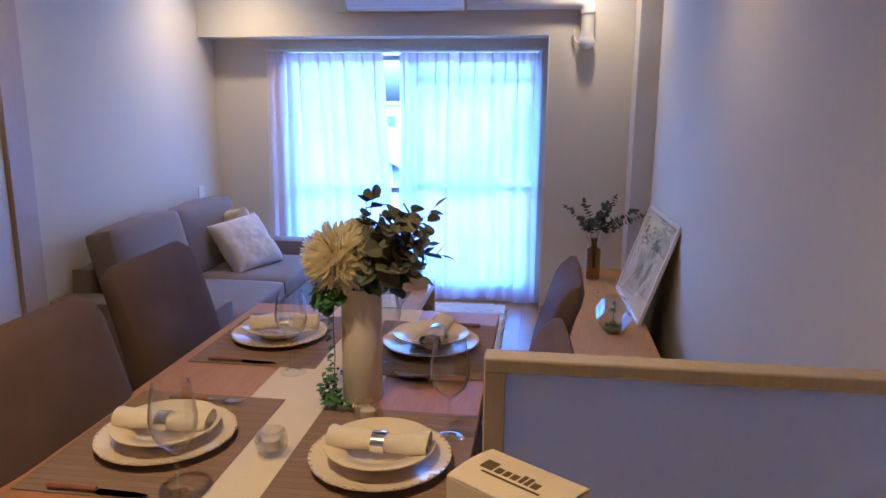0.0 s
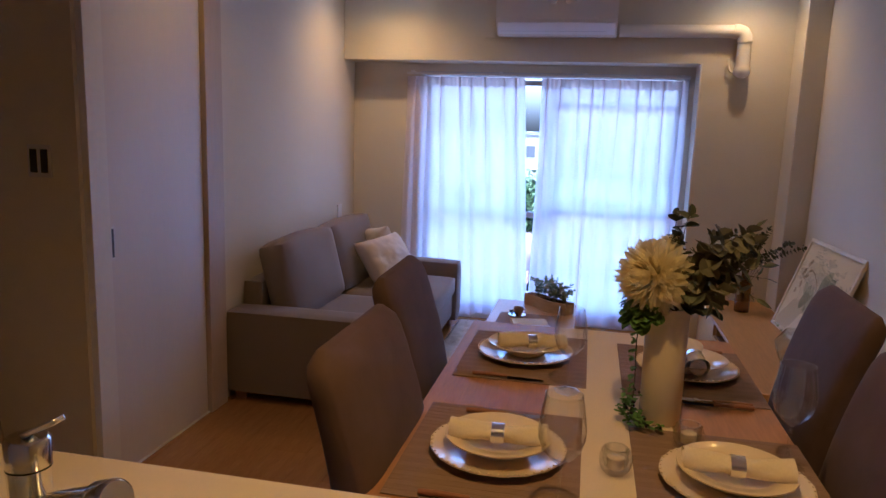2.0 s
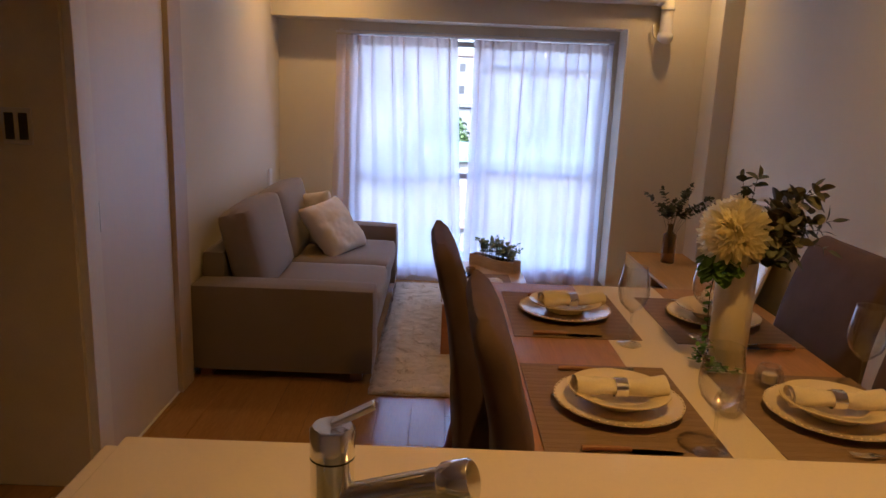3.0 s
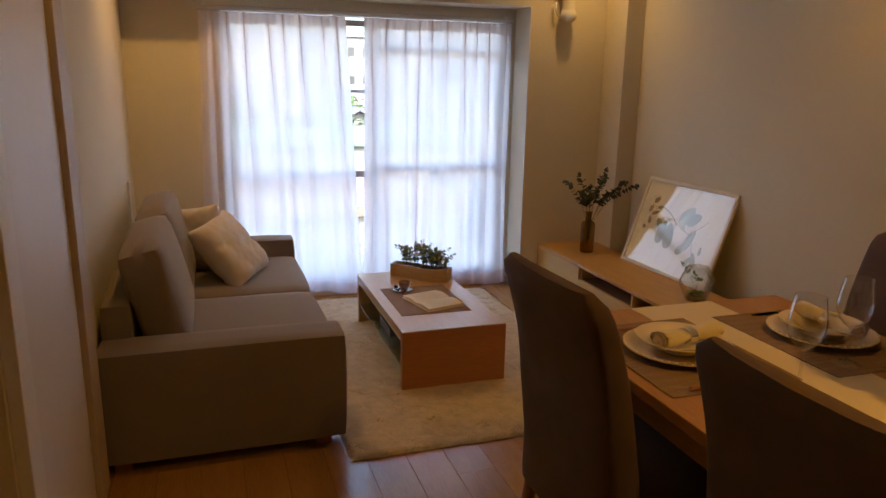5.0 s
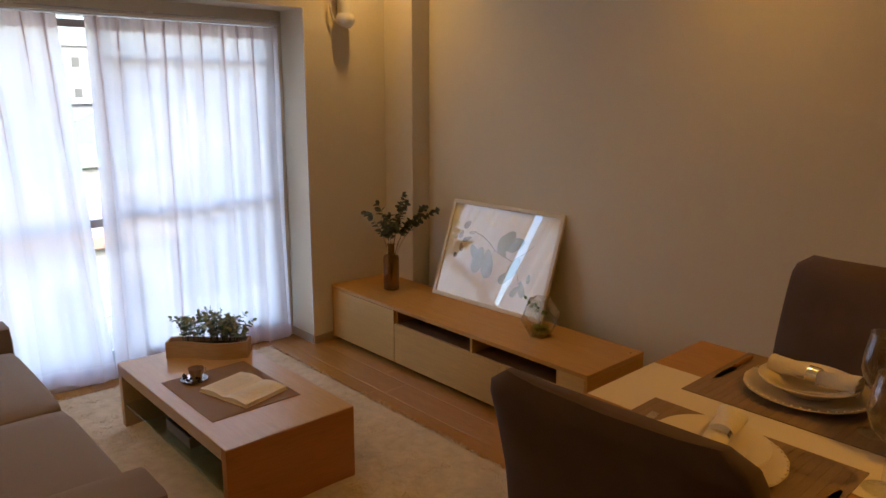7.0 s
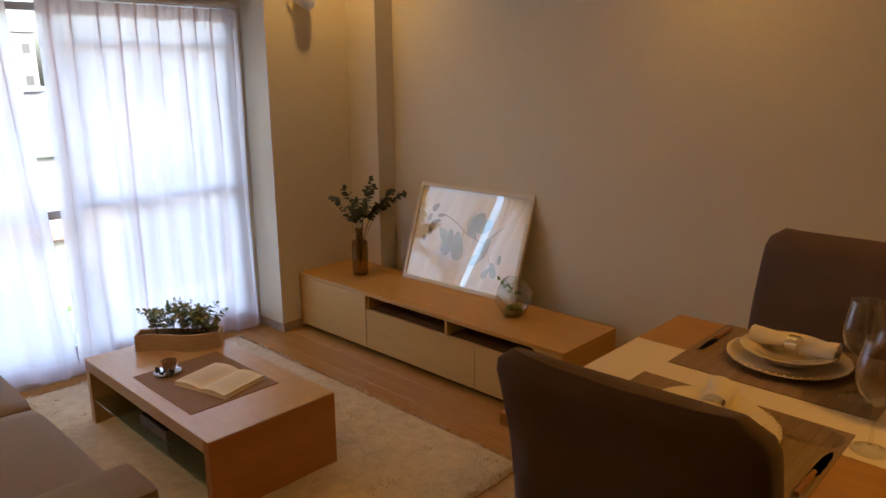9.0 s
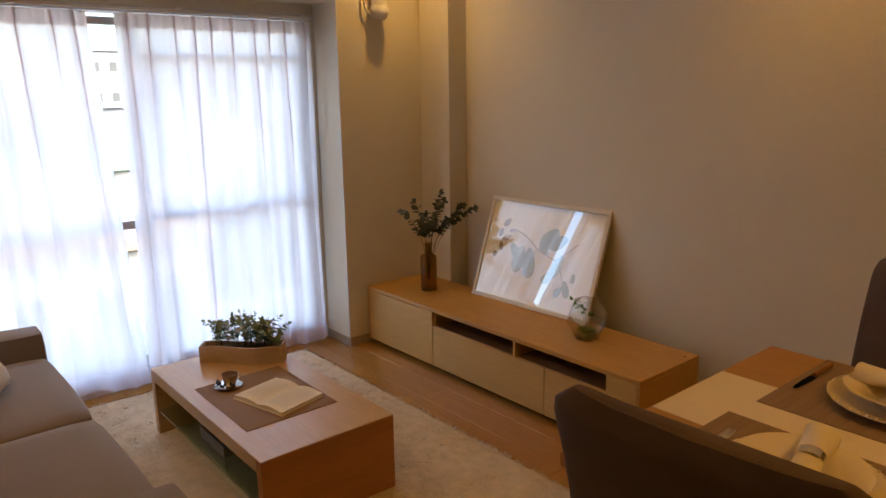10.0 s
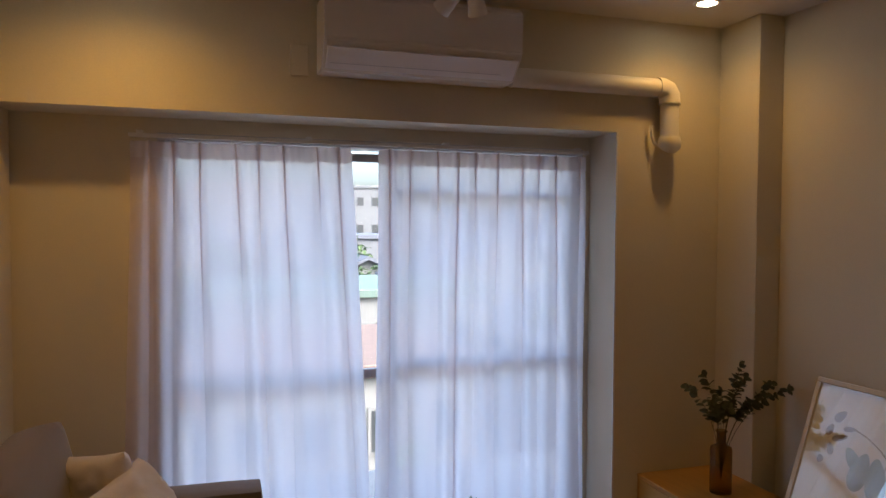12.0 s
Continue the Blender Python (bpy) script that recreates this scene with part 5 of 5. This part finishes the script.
PC = Vector((0.300, 4.985, 0.535))
DX, DY = (Vector((0.46, 5.06, 0.375)) - Vector((0.115, 4.885, 0.63))), (Vector((0.275, 5.19, 0.70)) - Vector((0.325, 4.79, 0.375)))
m_front = leaning(PC, PC + DY, PC + DX) @ pose(0, 0, 0, 0, 0, 45)
cushion("throw_cushion", m_front, 0.39, "crumpled cream cotton cushion leaning on another cushion")
PC2 = Vector((0.135, 5.20, 0.548))
m_back = leaning(PC2, PC2 + Vector((-0.12, 0.10, 0.9)), PC2 + Vector((0.72, -0.66, 0.1)))
cushion("throw_cushion", m_back, 0.37, "cream cotton cushion against the sofa back")


# ---- things in the kitchen ----
def tap():
    t = thing("kitchen_tap", 0.850, 1.290, CZ, 0, "chrome single-lever kitchen tap beside the sink", "tap")
    part("base_ring", turned([(0, 0), (0.030, 0), (0.030, 0.006), (0.026, 0.010), (0, 0.010)], 32), M_METAL, t, smooth=True)
    part("body", turned([(0.027, 0.010), (0.0275, 0.09), (0.029, 0.11), (0.0, 0.11)], 32), M_METAL, t, smooth=True)
    hd = part("lever_head", turned([(0, 0.1125), (0.0285, 0.1125), (0.029, 0.148), (0.025, 0.153), (0, 0.153)], 32), M_METAL, t, smooth=True)
    lv = part("lever", box(-0.012, -0.010, -0.004, 0.050, 0.010, 0.004, 0.002, 2), M_METAL, hd)
    lv.matrix_basis = pose(0.010, -0.002, 0.161, 0, -28, 0)
    sp = part("spout", tube([(0.0, -0.004, 0.045), (0.05, -0.018, 0.066), (0.11, -0.037, 0.091), (0.142, -0.048, 0.104)], [0.021, 0.021, 0.0215, 0.022], 20), M_METAL, t, smooth=True)
    part("spray_head", tube([(0.1424, -0.0481, 0.1042), (0.146, -0.0493, 0.1057), (0.174, -0.0587, 0.1172), (0.178, -0.06, 0.1188)], [0.0235, 0.0265, 0.0265, 0.023], 24), M_METAL, sp, smooth=True)
    part("nozzle", turned([(0.0, -0.030), (0.015, -0.030), (0.018, -0.026), (0.020, 0.0), (0, 0.0)], 24), M_BLACK, sp, smooth=True).matrix_basis = pose(0.160, -0.054, 0.086, 0, 0, 0)


tap()


def dish_rack():
    t = thing("dish_rack", 0.955, 1.125, CZ + 0.003, 0, "chrome wire dish basket set in the sink", "dish rack")
    b = bmesh.new()
    x0, x1, y0, y1 = -0.36, 0.24, -0.16, 0.122
    for z in (0.0, -0.05, -0.1):
        tube([(x0, y0, z), (x1, y0, z), (x1, y1, z), (x0, y1, z), (x0, y0, z)], 0.0022, 6, bm=b)
    part("frame_wire", b, M_METAL, t, smooth=True)
    b = bmesh.new()
    for i in range(25):
        x = x0 + (x1 - x0) * i / 24
        tube([(x, y0, 0.0), (x, y0, -0.1), (x, y1, -0.1), (x, y1, 0.0), (x, y1 + 0.012, 0.004)], 0.0015, 5, bm=b)
    part("cross_wires", b, M_METAL, t, smooth=True)


dish_rack()


def small_box():
    t = thing("cream_box", 2.188, 1.350, CZ, -34, "cream cardboard box with dark lettering shapes", "cardboard box")
    w, d, h = 0.068, 0.042, 0.205
    part("carton", box(-w, -d, 0, w, d, h, 0.002, 2), M_CARTON, t)
    lid = grid(10, 10, lambda u, v: ((u - 0.5) * 2 * w * 0.99, (v - 0.5) * 2 * d * 0.99, h + 0.0012 + 0.004 * math.sin(math.pi * v)))
    part("curved_lid", lid, M_CARTON, t, smooth=True)
    x = -w * 0.72
    for i in range(7):
        ww = (0.017, 0.009, 0.007, 0.008, 0.005, 0.005, 0.009)[i]
        hh = (0.018, 0.011, 0.011, 0.011, 0.016, 0.016, 0.011)[i]
        part("letter_shape", box(x, -0.006, h + 0.0052, x + ww, -0.006 + hh, h + 0.0058), M_INK, t)
        part("letter_shape", box(x, -d - 0.0008, h - 0.06, x + ww, -d - 0.0002, h - 0.06 + hh * 1.4), M_INK, t)
        x += ww + 0.003
    part("small_print", box(-w * 0.6, -0.014, h + 0.0052, w * 0.55, -0.011, h + 0.0056), M_INK, t)


M_CARTON = material("cream_card", (0.66, 0.55, 0.40), 0.6, grain=0.06, grain_size=30)
M_INK = material("dark_ink", (0.09, 0.065, 0.03), 0.7)
small_box()


def pale_chair():
    t = thing("pale_chair", -0.765, 2.46, 0, 0, "pale slim-legged chair beside the shaded wall", "chair")
    part("seat", box(-0.18, -0.20, 0.42, 0.18, 0.17, 0.445, 0.008, 3), M_FRAME, t)
    for sx in (-1, 1):
        part("back_leg", tube([(sx * 0.185, 0.20, 0.80), (sx * 0.185, 0.19, 0.45), (sx * 0.265, 0.19, 0.0)], [0.013, 0.015, 0.011], 10), M_FRAME, t, smooth=True)
        part("front_leg", tube([(sx * 0.16, -0.17, 0.43), (sx * 0.20, -0.20, 0.0)], [0.015, 0.011], 10), M_FRAME, t, smooth=True)
    part("back_rail", box(-0.172, 0.188, 0.70, 0.172, 0.208, 0.79, 0.006, 2), M_FRAME, t)


pale_chair()
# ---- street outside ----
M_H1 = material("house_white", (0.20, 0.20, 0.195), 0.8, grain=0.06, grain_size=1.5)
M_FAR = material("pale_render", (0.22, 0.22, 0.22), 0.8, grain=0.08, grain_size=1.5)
M_H2 = material("house_grey", (0.15, 0.155, 0.165), 0.8, grain=0.08, grain_size=1.5)
M_R1 = material("roof_grey", (0.12, 0.13, 0.16), 0.6, grain=0.15, grain_size=4)
M_R2 = material("roof_pink", (0.16, 0.115, 0.095), 0.7, grain=0.15, grain_size=4)
M_R3 = material("roof_green", (0.12, 0.17, 0.145), 0.6, grain=0.1, grain_size=4)
M_WIN = material("far_window", (0.05, 0.055, 0.06), 0.2)
M_TREE = material("tree_leaf", (0.07, 0.12, 0.035), 0.7, grain=0.4, grain_size=2)


def house(x, y, w, d, h, wall, roof, gable, label, cols=4, rows=2):
    t = thing("house", x, y, -7.0, 0, label, "house", "houses across the street")
    body = part("wall", box(-w / 2, 0, 0, w / 2, d, h), wall, t)
    if gable:
        b = bmesh.new()
        o = 0.4
        pts = [(-w / 2 - o, h - 0.1), (0, h + w * 0.26), (w / 2 + o, h - 0.1)]
        f = [b.verts.new((p[0], -o, p[1])) for p in pts]
        g = [b.verts.new((p[0], d + o, p[1])) for p in pts]
        f2 = [b.verts.new((p[0], -o, p[1] + 0.2)) for p in pts]
        g2 = [b.verts.new((p[0], d + o, p[1] + 0.2)) for p in pts]
        for i in (0, 1):
            b.faces.new((f2[i], f2[i + 1], g2[i + 1], g2[i]))
            b.faces.new((f[i], g[i], g[i + 1], f[i + 1]))
            b.faces.new((f[i], f[i + 1], f2[i + 1], f2[i]))
            b.faces.new((g[i], g2[i], g2[i + 1], g[i + 1]))
        b.faces.new((f[0], f2[0], g2[0], g[0]))
        b.faces.new((f[2], g[2], g2[2], f2[2]))
        part("roof", b, roof, t)
        b = bmesh.new()
        b.faces.new([b.verts.new(k) for k in ((-w / 2, 0.01, h), (w / 2, 0.01, h), (0, 0.01, h + w * 0.26))])
        part("gable_wall", b, wall, t)
    else:
        part("roof", box(-w / 2 - 0.2, -0.2, h, w / 2 + 0.2, d + 0.2, h + 0.3, 0.03, 1), roof, t)
    for r in range(rows):
        for c in range(cols):
            wx = -w / 2 + w * (c + 0.5) / cols
            wz = h * (r + 0.5) / rows
            ww, wh = min(1.2, w / cols * 0.5), min(1.1, h / rows * 0.45)
            p = part("window", box(wx - ww / 2, -0.05, wz - wh / 2, wx + ww / 2, -0.005, wz + wh / 2), wall, t)
            part("pane", box(wx - ww / 2 + 0.08, -0.07, wz - wh / 2 + 0.08, wx + ww / 2 - 0.08, -0.052, wz + wh / 2 - 0.08), M_WIN, p)


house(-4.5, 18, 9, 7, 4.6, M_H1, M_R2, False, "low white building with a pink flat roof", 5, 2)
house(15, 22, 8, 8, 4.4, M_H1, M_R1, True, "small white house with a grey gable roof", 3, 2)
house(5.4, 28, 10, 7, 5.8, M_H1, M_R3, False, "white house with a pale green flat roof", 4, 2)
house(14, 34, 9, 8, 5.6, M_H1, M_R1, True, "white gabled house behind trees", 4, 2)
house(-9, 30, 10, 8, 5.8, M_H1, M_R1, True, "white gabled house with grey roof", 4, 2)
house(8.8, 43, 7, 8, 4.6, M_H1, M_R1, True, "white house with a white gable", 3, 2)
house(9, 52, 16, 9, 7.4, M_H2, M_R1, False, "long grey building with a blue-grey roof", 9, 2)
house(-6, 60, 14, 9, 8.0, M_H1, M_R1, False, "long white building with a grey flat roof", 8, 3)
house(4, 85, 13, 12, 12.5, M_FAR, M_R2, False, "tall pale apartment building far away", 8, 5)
house(19, 84, 14, 12, 12.6, M_H2, M_H2, False, "tall grey apartment building far away", 8, 4)
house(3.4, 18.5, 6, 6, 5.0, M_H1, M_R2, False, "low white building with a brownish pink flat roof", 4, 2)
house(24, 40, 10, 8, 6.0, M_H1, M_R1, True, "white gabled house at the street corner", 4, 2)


def tree(x, y, h, seed):
    rnd = random.Random(seed)
    t = thing("tree", x, y, -7.0, 0, "leafy green street tree", "tree", "trees across the street")
    tr = tube([(0, 0, 0), (0.05, 0, h * 0.4), (0, 0.1, h * 0.8)], [0.16, 0.12, 0.05], 8)
    for i in range(6):
        a = i * 1.05
        tube([(0, 0, h * 0.4 + 0.05 * i), (math.cos(a) * h * 0.12, math.sin(a) * h * 0.12, h * 0.6), (math.cos(a) * h * 0.25, math.sin(a) * h * 0.25, h * 0.75)], [0.06, 0.04, 0.02], 5, bm=tr)
    part("trunk", tr, M_STEM, t)
    b = bmesh.new()
    for i in range(1400):
        u = Vector((rnd.gauss(0, 1), rnd.gauss(0, 1), rnd.gauss(0, 1))).normalized()
        k = noise.noise(u * 1.7 + Vector((seed, 0, 0))) * 0.35 + 0.85
        r = k * rnd.uniform(0.55, 1.0)
        p = Vector((u.x * h * 0.30 * r, u.y * h * 0.30 * r, h * 0.70 + u.z * h * 0.28 * r))
        leaf(b, p, (rnd.uniform(-1, 1), rnd.uniform(-1, 1), rnd.uniform(-1, 0.4)), (0, 0, 1), 0.34, 0.24, "long")
    part("crown", b, M_TREE, t)


for i, (tx, ty, th) in enumerate(((3.4, 13, 5.0), (0.2, 14, 4.6), (7.5, 38, 6.6), (-3.5, 24, 5.4), (5.0, 34, 7.0), (-1.0, 36, 6.8), (8.0, 46, 8.0), (12.5, 26, 6.0), (1.2, 50, 7.6))):
    tree(tx, ty, th, i + 1)

# ---- outside ----
solo("ground", box(-80, 6.6, -7.3, 80, 160, -7.0), material("street_ground", (0.20, 0.20, 0.18), 0.9, grain=0.3, grain_size=0.5), "grey ground of the street outside", kind="structure")
balcony = solo("balcony_floor", box(-0.6, 6.0, -0.15, 3.3, 6.9, -0.02), M_CONCRETE, "concrete balcony floor", kind="structure")

# ---- floor boards ----
def floor_boards():
    rnd = random.Random(11)
    wid = 0.152
    fl = bpy.data.objects["floor"]
    meshes = {}
    x = XF + 0.002
    row = 0
    while x < XR - 0.01:
        x1 = min(x + wid, XR - 0.002)
        y = YK - rnd.uniform(0, 0.9)
        yend = 5.98 if x1 > XL + 0.02 else YC - 0.002
        while y < yend:
            y1 = min(y + 0.91, yend)
            a = max(y, YK)
            if y1 - a > 0.02:
                key = (round(x1 - x, 3), round(y1 - a, 3))
                if key not in meshes:
                    b = box(0, 0, -0.006, key[0] - 0.0010, key[1] - 0.0010, 0.0, 0.0006, 1)
                    me = bpy.data.meshes.new("floor_board")
                    b.to_mesh(me)
                    b.free()
                    me.materials.append(M_FLOOR)
                    meshes[key] = me
                o = new("floor_board", meshes[key])
                o.location = (x, a, 0)
                o.parent = fl
            y = y1
        x = x1
        row += 1


floor_boards()
